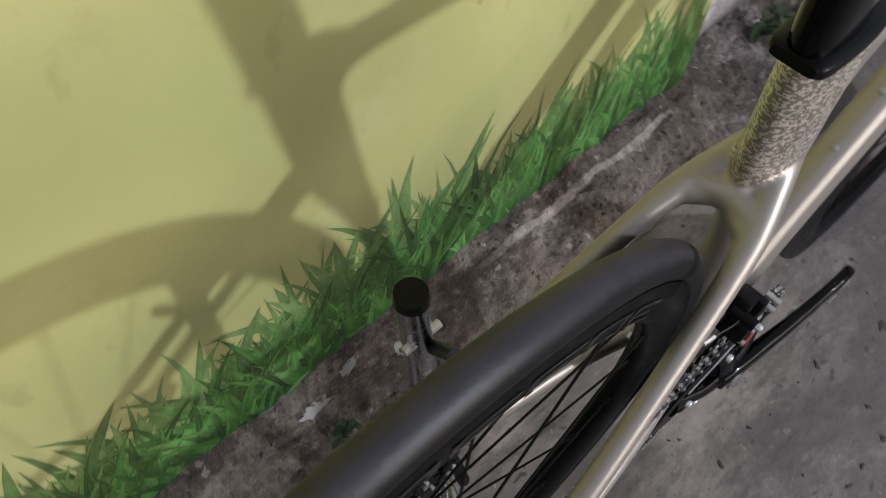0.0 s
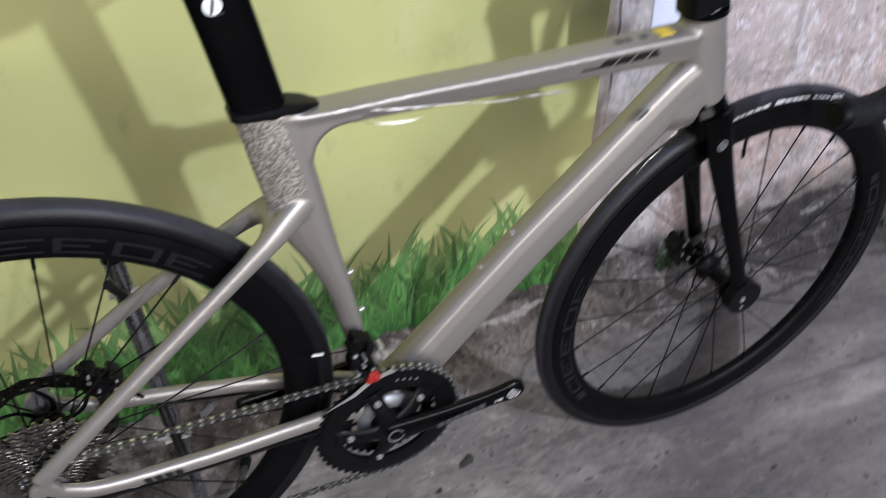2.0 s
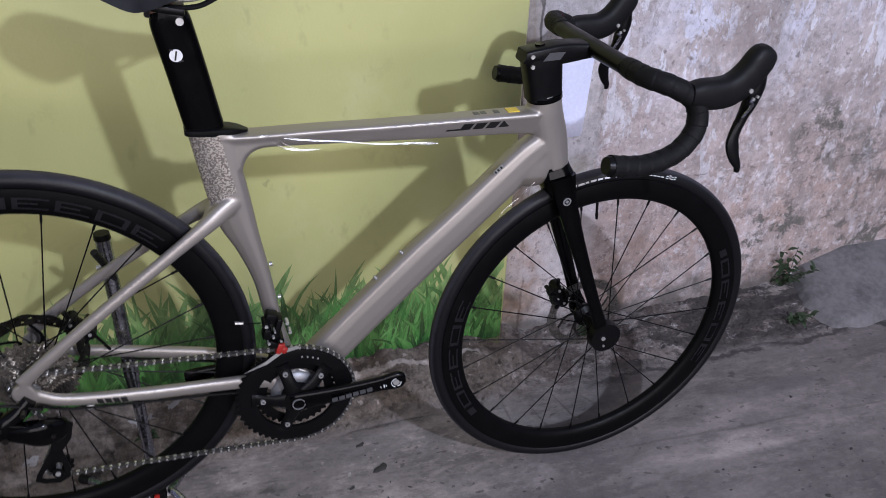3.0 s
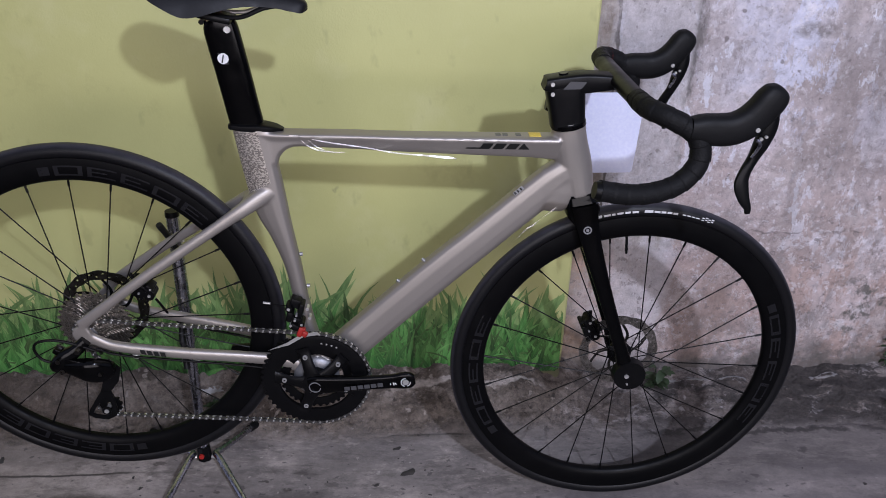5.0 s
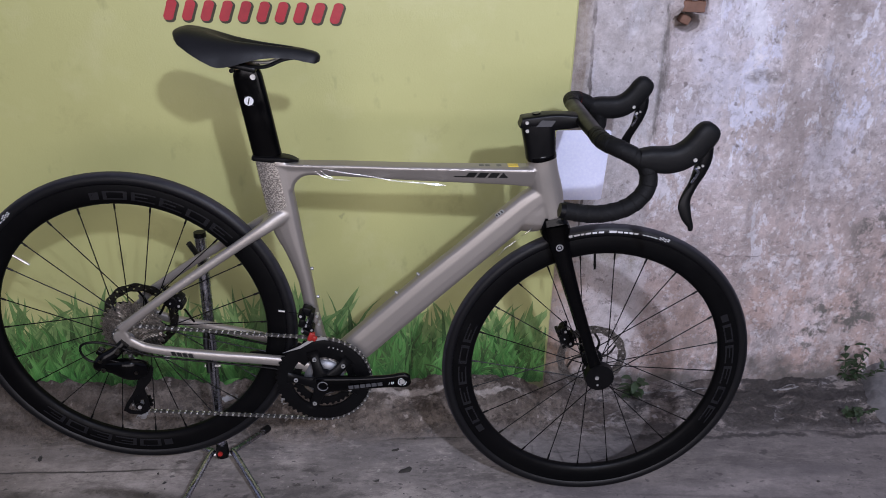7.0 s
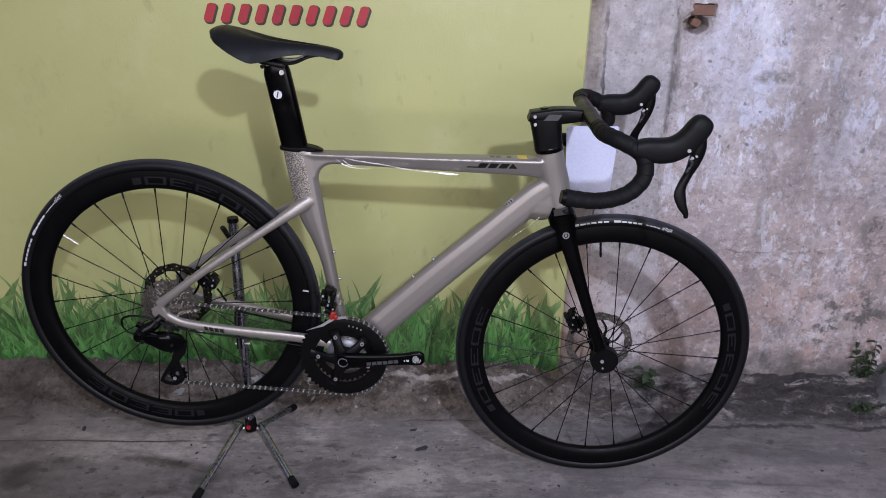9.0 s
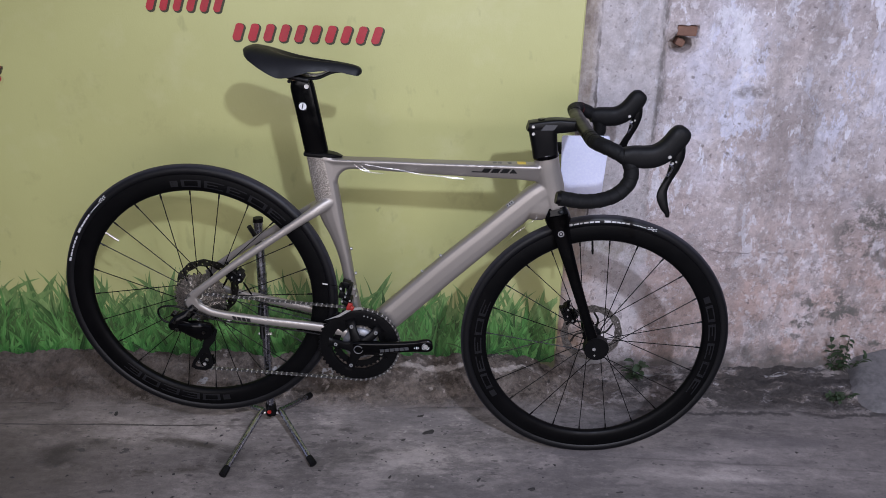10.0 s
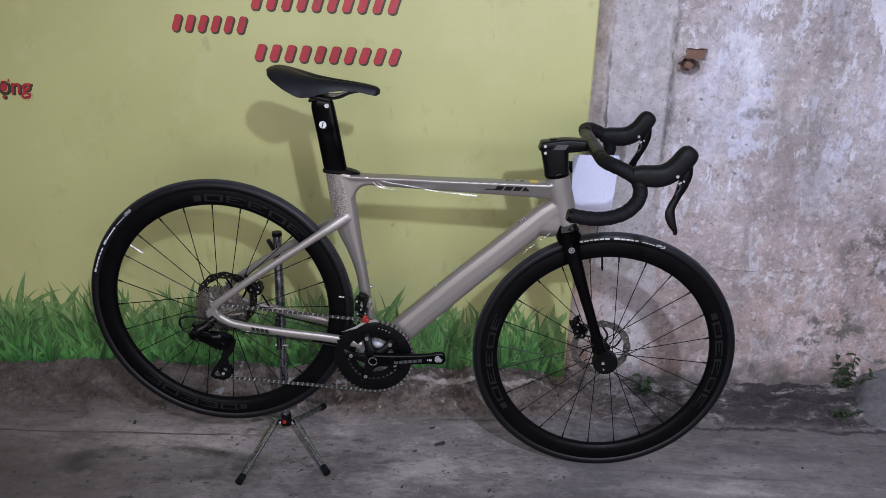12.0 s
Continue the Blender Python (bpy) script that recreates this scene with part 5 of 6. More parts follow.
loft(bm, [(BB[0] - 0.012, -0.062, BB[1] - 0.003, 0.017, 0.007), (BB[0], -0.0630, BB[1], 0.0195, 0.009), (BB[0] + 0.035, -0.0670, BB[1] + 0.008, 0.0175, 0.009), (BB[0] + 0.085, -0.0735, BB[1] + 0.0193, 0.0150, 0.0075), (BB[0] + 0.135, -0.0785, BB[1] + 0.0307, 0.0145, 0.0065), (EYE_X - 0.004, -0.0810, EYE_Z - 0.001, 0.0172, 0.0068), (EYE_X + 0.009, -0.0812, EYE_Z + 0.0020, 0.0160, 0.0065), (EYE_X + 0.017, -0.0812, EYE_Z + 0.0038, 0.0090, 0.0055)], n=20, power=3)
arm = part("crank_arm", bm, GLOSS, crank, "gloss black crank arm")
bm = bmesh.new()
turned(bm, [(0.0098, -0.001), (0.0112, -0.001), (0.0112, 0.001), (0.0098, 0.001)], 28, (BB[0], -0.0722, BB[1]))
part("axle_ring", bm, ALLOY, crank, "thin alloy ring round the crank axle")
bm = bmesh.new()
rod(bm, (EYE_X, -0.0882, EYE_Z), (EYE_X, -0.082, EYE_Z), 0.0058, n=20)
part("pedal_eye", bm, STEEL, arm, "bright empty pedal thread")
ca, sa = math.cos(ARM), math.sin(ARM)


def arm_quad(u0, u1, v0, v1):
    return [(BB[0] + u * ca - v * sa, BB[1] + u * sa + v * ca) for u, v in ((u0, v0), (u1, v0), (u1, v1), (u0, v1))]


strokes("arm_print", [arm_quad(0.055 + 0.0122 * i, 0.0650 + 0.0122 * i, -0.0060, 0.0022) for i in range(6)], GREYINK, arm, -0.0845, "grey maker's shapes")
for q in ((0.1455, 0.1475, -0.003, 0.003), (0.1495, 0.151, -0.002, 0.002), (0.1400, 0.1412, -0.002, 0.002)):
    strokes("arm_print", [arm_quad(*q)], WHITE, arm, -0.0882)
for first, last in ((95, 265), (-70, 10)):
    steps = [radians(first + (last - first) * k / 8) for k in range(9)]
    strokes("arm_print", [[(EYE_X + r * math.cos(a), EYE_Z + r * math.sin(a)) for r, a in ((0.0080, p), (0.0092, p), (0.0092, q), (0.0080, q))] for p, q in zip(steps, steps[1:])], WHITE, arm, -0.0884)
bm = bmesh.new()
rod(bm, (BB[0], 0.036, BB[1]), (BB[0], 0.062, BB[1]), 0.018, n=20)
loft(bm, [(BB[0] + 0.01, 0.062, BB[1] + 0.002, 0.017, 0.007), (BB[0], 0.0630, BB[1], 0.0185, 0.008), (BB[0] - 0.085, 0.0735, BB[1] - 0.0193, 0.0125, 0.007), (BB[0] - 0.167, 0.081, BB[1] - 0.038, 0.0140, 0.0065), (BB[0] - 0.179, 0.081, BB[1] - 0.0405, 0.008, 0.0055)], n=16, power=3)
part("crank_arm", bm, GLOSS, crank, "gloss black crank arm")

PULLEY_UP, PULLEY_LOW = (0.012, -0.082), (0.028, -0.158)


def chain_path():
    """Points a half link apart, right round cog, chainring and pulleys."""
    ring_r, cog_r = 0.1010, 0.0262
    pts = [(0.0 + cog_r * math.cos(a), cog_r * math.sin(a)) for a in np.linspace(radians(250), radians(92), 12)]
    pts += [(0.0 + k * (BB[0] - 0.004), 0.0262 + k * (0.036 - 0.0262)) for k in np.linspace(0.02, 0.98, 30)]
    pts += [(BB[0] + ring_r * math.cos(a), BB[1] + ring_r * math.sin(a)) for a in np.linspace(radians(92), radians(-88), 40)]
    pts += [(BB[0] + k * (0.03 - BB[0]), BB[1] - ring_r + k * (-0.181 - BB[1] + ring_r)) for k in np.linspace(0.02, 0.98, 30)]
    pts += [(PULLEY_LOW[0] + 0.022 * math.cos(a), PULLEY_LOW[1] + 0.022 * math.sin(a)) for a in np.linspace(radians(-85), radians(-200), 10)]
    pts += [(PULLEY_UP[0] + 0.022 * math.cos(a), PULLEY_UP[1] + 0.022 * math.sin(a)) for a in np.linspace(radians(-20), radians(80), 10)]
    pts.append(pts[0])
    p = np.array(pts)
    run = np.r_[0, np.cumsum(np.hypot(*np.diff(p, axis=0).T))]
    n = int(round(run[-1] / 0.0127 / 2)) * 2
    at = np.linspace(0, run[-1], n + 1)
    return np.c_[np.interp(at, run, p[:, 0]), np.interp(at, run, p[:, 1])]


bm = bmesh.new()
links = chain_path()
for i, (a, b) in enumerate(zip(links, links[1:])):
    d = (b - a) / max(1e-6, np.hypot(*(b - a)))
    q = np.array([-d[1], d[0]])
    w = 0.0030 if i % 2 else 0.0021
    for s in (-1, 1):
        outline = [a + d * u + q * v for u, v in ((-0.003, -0.0022), (-0.001, -0.0032), (0.0025, -0.0031), (0.0063, -0.0019), (0.0102, -0.0031), (0.0137, -0.0032), (0.0157, -0.0022), (0.0157, 0.0022), (0.0137, 0.0032), (0.0102, 0.0031), (0.0063, 0.0019), (0.0025, 0.0031), (-0.001, 0.0032), (-0.003, 0.0022))]
        plate(bm, outline, -0.0455 + s * w - 0.0005, -0.0455 + s * w + 0.0005)
chain_part = part("chain", bm, CHAIN, bike, "bright steel roller chain", 30)
bm = bmesh.new()
for i, (a, b) in enumerate(zip(links, links[1:])):
    rod(bm, (a[0], -0.0502, a[1]), (a[0], -0.0408, a[1]), 0.0019, n=8)
    rod(bm, (a[0], -0.0472, a[1]), (a[0], -0.0438, a[1]), 0.0034, n=8)
tagged(part("chain_pin", bm, PIN, chain_part, "bright pins and rollers of the chain", 30), kind="stuff")

bm = bmesh.new()
block(bm, (0.020, 0.020, 0.018), pose(0.362, -0.036, 0.094, 0, 14, 0), 0.003)
block(bm, (0.010, 0.026, 0.036), pose(0.372, -0.040, 0.080, 0, 10, 0), 0.003)
block(bm, (0.012, 0.024, 0.020), pose(0.354, -0.045, 0.072, 0, 10, 0), 0.003)
block(bm, (0.026, 0.012, 0.010), pose(0.362, -0.048, 0.066, 0, 16, 0), 0.002)
block(bm, (0.018, 0.028, 0.012), pose(0.364, -0.044, 0.052, 0, 24, 0), 0.003)
rod(bm, (0.352, -0.058, 0.090), (0.352, -0.034, 0.090), 0.006, n=12)
rod(bm, (0.376, -0.058, 0.060), (0.376, -0.034, 0.060), 0.0055, n=12)
tube(bm, [(0.352, -0.046, 0.090), (0.335, -0.044, 0.089), (0.318, -0.040, 0.088)], 0.0010, 6)
fd = part("front_derailleur", bm, SATIN, bike, "black front derailleur with a red tab")
bm = bmesh.new()
plate(bm, [(0.318, -0.004), (0.322, -0.002), (0.352, 0.016), (0.376, 0.037), (0.404, 0.044), (0.410, 0.039), (0.380, 0.031), (0.355, 0.011)], -0.0535, -0.0520)
part("derailleur_cage", bm, STEEL, fd, "dark metal cage plate")
bm = bmesh.new()
block(bm, (0.010, 0.010, 0.021), pose(0.3745, -0.0545, 0.0435, 0, 15, 0), 0.003)
block(bm, (0.011, 0.008, 0.012), pose(0.3820, -0.0535, 0.0385, 0, 25, 0), 0.003)
block(bm, (0.007, 0.009, 0.006), pose(0.3800, -0.0540, 0.0490, 0, -10, 0), 0.002)
part("red_tab", bm, RED, fd, "red plastic setting tab")
for x, z, r in ((0.385, 0.094, 0.0032), (0.352, 0.090, 0.0030), (0.364, 0.068, 0.0022), (0.390, 0.076, 0.0030), (0.357, 0.056, 0.0026), (0.376, 0.060, 0.0024), (0.366, 0.078, 0.0018)):
    bm = bmesh.new()
    rod(bm, (x, -0.0595, z), (x, -0.046, z), r, n=10)
    part("derailleur_bolt", bm, STEEL, fd, "small steel bolt")
bm = bmesh.new()
rod(bm, (0.318, -0.040, 0.088), (0.305, -0.038, 0.0875), 0.0022, n=8)
part("cable_end", bm, STEEL, fd, "crimped cable end")

bm = bmesh.new()
loft(bm, [(0.006, -0.076, 0.004, 0.010, 0.007), (-0.010, -0.082, -0.014, 0.012, 0.010), (-0.028, -0.087, -0.028, 0.015, 0.013), (-0.040, -0.089, -0.044, 0.014, 0.012), (-0.040, -0.089, -0.054, 0.008, 0.008)], n=14)
loft(bm, [(-0.038, -0.088, -0.044, 0.010, 0.010), (-0.012, -0.091, -0.044, 0.015, 0.012), (0.012, -0.091, -0.047, 0.022, 0.014), (0.030, -0.087, -0.051, 0.023, 0.013), (0.046, -0.080, -0.054, 0.018, 0.011), (0.052, -0.078, -0.055, 0.008, 0.008)], n=16, power=3)
block(bm, (0.048, 0.006, 0.014), pose(-0.006, -0.096, -0.033, 0, 8, 0), 0.003)
block(bm, (0.022, 0.018, 0.012), pose(-0.038, -0.080, -0.020, 0, 30, 0), 0.003)
rd = part("rear_derailleur", bm, GLOSS, bike, "black long-cage rear derailleur")
bm = bmesh.new()
tube(bm, [(0.022, -0.082, -0.012), (-0.010, -0.084, 0.000), (-0.045, -0.086, 0.006), (-0.072, -0.088, 0.000), (-0.078, -0.089, -0.015), (-0.066, -0.089, -0.034), (-0.040, -0.088, -0.042)], 0.0026, 8)
part("gear_cable", bm, SATIN, rd, "looped black gear cable")
bm = bmesh.new()
plate(bm, [(0.038, -0.040), (0.058, -0.058), (0.053, -0.088), (0.038, -0.112), (0.020, -0.114), (0.027, -0.080), (0.024, -0.050)], -0.0660, -0.0635)
outer = [(0.038, -0.111), (0.047, -0.148), (0.045, -0.168), (0.030, -0.178), (0.006, -0.177), (-0.006, -0.170), (-0.002, -0.156), (0.020, -0.113)]
inner = [(0.033, -0.126), (0.038, -0.148), (0.037, -0.162), (0.028, -0.169), (0.010, -0.169), (0.004, -0.166), (0.006, -0.158), (0.024, -0.127)]
rings = [[Vector((x, y, z)) for x, z in edge] for edge, y in ((outer, -0.0660), (outer, -0.0635), (inner, -0.0635), (inner, -0.0660), (outer, -0.0660))]
ring_join(bm, rings, False)
rod(bm, (PULLEY_LOW[0], -0.0665, PULLEY_LOW[1]), (PULLEY_LOW[0], -0.0632, PULLEY_LOW[1]), 0.0085, n=14)
bmesh.ops.remove_doubles(bm, verts=bm.verts, dist=1e-5)
part("cage", bm, SATIN, rd, "black pulley cage")
for x, z in (PULLEY_UP, PULLEY_LOW):
    bm = bmesh.new()
    gear(bm, 11, 0.0190, 0.0228, 0.006, -0.0480, 0.0045, (x, z))
    part("pulley", bm, SATIN, rd, "black jockey wheel", 20)
    bm = bmesh.new()
    rod(bm, (x, -0.0685, z), (x, -0.045, z), 0.0042, n=10)
    part("pulley_bolt", bm, STEEL, rd, "small steel bolt")
for x, z, r in ((-0.036, -0.030, 0.0042), (-0.030, -0.050, 0.0050), (-0.002, -0.006, 0.0045), (0.012, -0.044, 0.0026), (0.034, -0.050, 0.0036)):
    bm = bmesh.new()
    rod(bm, (x, -0.1015, z), (x, -0.088, z), r, n=14)
    part("derailleur_bolt", bm, DARKSTEEL, rd, "round dark steel bolt")

# ---- brakes and hoses ----


def caliper(x, y, z, turn, label):
    bm = bmesh.new()
    at = pose(x, y, z, 0, turn, 0)
    block(bm, (0.052, 0.022, 0.022), at, 0.006)
    for u in (-0.017, 0.017):
        rod(bm, at @ Vector((u, -0.014, 0.003)), at @ Vector((u, 0.015, 0.003)), 0.0098, n=16)
    rod(bm, at @ Vector((0.0, -0.013, -0.005)), at @ Vector((0, 0.014, -0.005)), 0.0115, n=16)
    for u in (-0.022, -0.010, 0.010, 0.022):
        block(bm, (0.005, 0.026, 0.008), at @ pose(u, 0, -0.013), 0.002)
    block(bm, (0.017, 0.030, 0.010), at @ pose(0.007, 0, 0.015), 0.003)
    rod(bm, at @ Vector((-0.026, -0.004, 0.008)), at @ Vector((-0.036, -0.004, 0.012)), 0.0038, n=10)
    ob = part("brake_caliper", bm, SATIN, bike, label)
    for u, w in ((0.0, -0.005), (-0.022, 0.010), (0.010, 0.016)):
        bm = bmesh.new()
        rod(bm, at @ Vector((u, -0.0165, w)), at @ Vector((u, -0.012, w)), 0.0018, n=10)
        part("caliper_bolt", bm, STEEL, ob, "small steel bolt")
    for u in (-0.017, 0.017):
        bm = bmesh.new()
        rod(bm, at @ Vector((u, -0.0160, 0.003)), at @ Vector((u, -0.011, 0.003)), 0.0028, n=12)
        part("caliper_bolt", bm, STEEL, ob, "small steel bolt")
    return ob


caliper(0.070, 0.046, 0.046, 38, "black rear disc brake caliper")
caliper(0.930, 0.040, 0.046, 60, "black front disc brake caliper")
bm = bmesh.new()
tube(bm, [(0.092, 0.050, 0.022), (0.13, 0.058, -0.030), (0.20, 0.052, -0.040), (0.30, 0.042, -0.050), (0.37, 0.030, -0.072)], 0.0025, 8)
part("brake_hose", bm, SATIN, bike, "thin black brake hose")
bm = bmesh.new()
tube(bm, [(0.02, -0.072, -0.014), (0.06, -0.066, -0.029), (0.17, -0.058, -0.037), (0.30, -0.044, -0.049), (0.37, -0.030, -0.072)], 0.0022, 8)
part("gear_hose", bm, SATIN, bike, "thin black gear cable")
for y in (-0.060, 0.060):
    bm = bmesh.new()
    block(bm, (0.012, 0.008, 0.008), pose(0.085 if y < 0 else 0.20, y, -0.0325 if y < 0 else -0.037, 0, 4, 0), 0.002)
    part("cable_clip", bm, STEEL, bike, "small bright cable clip")

# ---- the stand ----
HUB = Vector((0.130, 0.075, 0.062))
TOP = Vector((0.130, 0.115, 0.611))
stand = thing("bike_stand", "folding chrome bicycle stand with four rubber feet on the floor", "bike stand", Matrix.Translation((HUB.x, HUB.y, 0)))


def stand_part(name, bm, mat, label="", owner=None):
    bmesh.ops.translate(bm, verts=bm.verts, vec=(-HUB.x, -HUB.y, 0))
    return part(name, bm, mat, owner or stand, label)


bm = bmesh.new()
rod(bm, HUB - Vector((0, 0, 0.012)), HUB + Vector((0, 0, 0.022)), 0.0165, 0.014, n=8)
hub_part = stand_part("stand_hub", bm, SATIN, "black plastic hub")
bm = bmesh.new()
rod(bm, HUB + Vector((-0.002, -0.0185, 0.004)), HUB + Vector((-0.002, -0.013, 0.004)), 0.0055)
stand_part("red_button", bm, RED, "red button", hub_part)
bm = bmesh.new()
rod(bm, HUB + Vector((0, 0, 0.02)), HUB.lerp(TOP, 0.62), 0.0105, n=20)
stand_part("upright", bm, CHROME, "chrome upright tube")
bm = bmesh.new()
rod(bm, HUB.lerp(TOP, 0.50), TOP, 0.0125, n=20)
sleeve = stand_part("sleeve", bm, CHROME, "chrome telescopic sleeve")
bm = bmesh.new()
rod(bm, TOP - Vector((0, 0, 0.004)), TOP + Vector((0, 0, 0.0065)), 0.0136, 0.0128, n=24)
stand_part("cap", bm, SATIN, "black plastic cap", sleeve)
for k in (0.90, 0.42):
    c = HUB.lerp(TOP, k)
    bm = bmesh.new()
    p = c + Vector((-0.004, -0.012, 0.02))
    if k > 0.6:
        tube(bm, [c + Vector((0.006, -0.009, -0.016)), c + Vector((0.004, -0.020, 0.000)), c + Vector((-0.002, -0.036, 0.030)), c + Vector((-0.009, -0.051, 0.058))], 0.0060, 12)
    else:
        tube(bm, [p + Vector((0, 0, 0.075)), p + Vector((0.001, -0.014, 0.05)), p + Vector((0.004, -0.022, 0.02)), p + Vector((0.006, -0.030, -0.010))], 0.0066, 12)
    stand_part("hook", bm, RUBBER, "rubber-coated support hook", sleeve)
    bm = bmesh.new()
    rod(bm, c + Vector((-0.018, -0.006, 0.004)), c + Vector((0.018, -0.006, 0.004)), 0.0040, n=10)
    stand_part("clamp_screw", bm, STEEL, "bright clamp screw", sleeve)
for side, ends in ((-1, ((0.049, -0.138), (-0.02, 0.205))), (1, ((0.269, -0.090), (0.207, 0.222)))):
    a = HUB + Vector((side * 0.024, 0, -0.002))
    tips = [Vector((*e, 0.013)) for e in ends]
    bm = bmesh.new()
    near_bend = [a + (t - a).normalized() * 0.020 + Vector((side * 0.001, 0, 0.001)) for t in tips]
    tube(bm, [tips[0], tips[0].lerp(near_bend[0], 0.5), near_bend[0], a, near_bend[1], tips[1].lerp(near_bend[1], 0.5), tips[1]], 0.0072, 14, 6)
    leg = stand_part("stand_leg", bm, CHROME, "bent chrome leg tube")
    for t in tips:
        d = (t - a).normalized()
        bm = bmesh.new()
        rod(bm, t - d * 0.020, t + d * 0.006, 0.0088, 0.0100, n=14)
        stand_part("rubber_foot", bm, RUBBER, "black rubber foot", leg)
for s in (-1, 1):
    bm = bmesh.new()
    rod(bm, HUB + Vector((s * 0.016, -0.004, -0.006)), HUB + Vector((s * 0.027, -0.006, -0.006)), 0.0042, n=8)
    stand_part("leg_screw", bm, STEEL, "bright hinge screw")

# ---- on and along the wall ----


def printed_grass():
    """A band of grass printed flat on the paint: curved tapering blades laid over one another."""
    rng = random.Random(7)
    verts, faces, uvs, slots = [], [], [], []
    count = 11500
    for i in range(count):
        depth = i / count
        far = depth < 0.36
        x0 = rng.uniform(-2.4, EDGE - 0.02)
        clump = 0.5 + 0.5 * noise.noise((x0 * 7, 3, 1)) + 0.25 * noise.noise((x0 * 23, 5, 1))
        z0 = 0.072 + rng.random() ** 1.6 * (0.13 * (1 - depth) + 0.012)
        size = (0.060 + 0.120 * rng.random() ** 1.4) * (0.65 + 0.7 * clump) * (1.2 - 0.4 * depth)
        size *= 1 - 0.3 * max(0, min(1, (x0 - 0.55) / 0.35))
        if not far and noise.noise((x0 * 16, z0 * 20, 8)) > 0.30:
            continue
        lean, curl = rng.gauss(0.05, 0.34), rng.gauss(0, 0.60)
        wide = rng.uniform(0.0030, 0.0068) if rng.random() < 0.7 else rng.uniform(0.0068, 0.0110)
        if far:
            wide *= 1.25
        elif rng.random() < 0.14:
            curl, wide, size = curl * 2.4, wide * 0.7, size * 0.85
        y, n = 0.3346 - 0.0014 * depth, 6
        x, z, a, first = x0, z0, lean, len(verts)
        for k in range(n + 1):
            t = k / n
            w = wide * (1 - t) ** 0.7 * (0.55 + 0.9 * min(1, t * 3))
            px, pz = math.cos(a), -math.sin(a)
            for s in (-1, 1):
                verts.append((min(EDGE - 0.014, x + s * w * px), y, max(0.045, z + s * w * pz)))
                uvs.append((0.5 + 0.5 * s, t))
            a += curl / n
            x, z = x + math.sin(a) * size / n, z + math.cos(a) * size / n
        faces += [(first + 2 * k, first + 2 * k + 1, first + 2 * k + 3, first + 2 * k + 2) for k in range(n)]
        slots += [1 if far else 0] * n
    me = bpy.data.meshes.new("printed_grass")
    me.from_pydata(verts, [], faces)
    me.materials.append(GRASS)
    me.materials.append(GRASSBACK)
    me.polygons.foreach_set("material_index", slots)
    layer = me.uv_layers.new(name="UVMap")
    for loop in me.loops:
        layer.data[loop.index].uv = uvs[loop.vertex_index]
    return tagged(placed("printed_grass", me, GRASS, None, "", 0), "green grass printed along the foot of the yellow wall", "mural", kind="stuff")


printed_grass()


def lettering(name, x0, x1, z0, z1, n, label, drop=0.0, gaps=(), slant=0.010):
    """A line of wall lettering as plain slanting bars, red with a dark edge behind."""
    ob = thing(name, label, "lettering", Matrix.Translation((x0, 0.335, z0)))
    step = (x1 - x0) / n
    for i in range(n):
        if i in gaps:
            continue
        a, w, h = step * i + step * 0.1, step * 0.56, z1 - z0
        for mat, grow, y, sh in ((DARKPAINT, 0.0022, -0.0012, 0.0028), (REDPAINT, 0.0, -0.0024, 0.0)):
            bm = bmesh.new()
            outline = []
            for cx, cz, q in ((w, 0, -90), (w + slant, h, 0), (slant, h, 90), (0, 0, 180)):
                r = 0.009
                ix, iz = (cx - r if cx > w * 0.6 else cx + r), (cz - r if cz > 0 else cz + r)
                for t in (0, 30, 60, 90):
                    outline.append((ix + (r + grow) * math.cos(radians(q + t)), iz + (r + grow) * math.sin(radians(q + t))))
            ring_join(bm, [[Vector((a + px + sh, yy, pz - sh + drop * i)) for px, pz in outline] for yy in (y, y + 0.0010)])
            part("bar" if mat is REDPAINT else "bar_edge", bm, mat, ob, "", 0)
    return ob


lettering("wall_lettering", 0.045, 0.448, 1.031, 1.075, 10, "red number on the yellow wall, shown as bars", -0.0008)
lettering("wall_lettering", 0.045, 0.448, 1.164, 1.210, 10, "red number on the yellow wall, shown as bars", -0.0008)
lettering("wall_lettering", -0.172, 0.037, 1.106, 1.150, 6, "red name on the yellow wall, shown as bars", -0.0008)


def word_on_wall(text, x, z, size):
    ob = thing("wall_word", "red painted word end on the yellow wall", "lettering", Matrix.Translation((x, 0.335, z)))
    for mat, y, dx, off in ((DARKPAINT, -0.0012, 0.003, 0.0022), (REDPAINT, -0.0024, 0.0, 0.0008)):
        cu = bpy.data.curves.new("letters", "FONT")
        cu.body, cu.size, cu.extrude, cu.offset, cu.shear, cu.align_x = text, size, 0.0005, off, 0.15, "RIGHT"
        cu.materials.append(mat)
        o = new("letters", cu)
        o.parent = ob
        o.location, o.rotation_euler = (dx, y, -dx), (radians(90), 0, 0)
    return ob


word_on_wall("\u1ee3ng", -0.583, 0.932, 0.062)

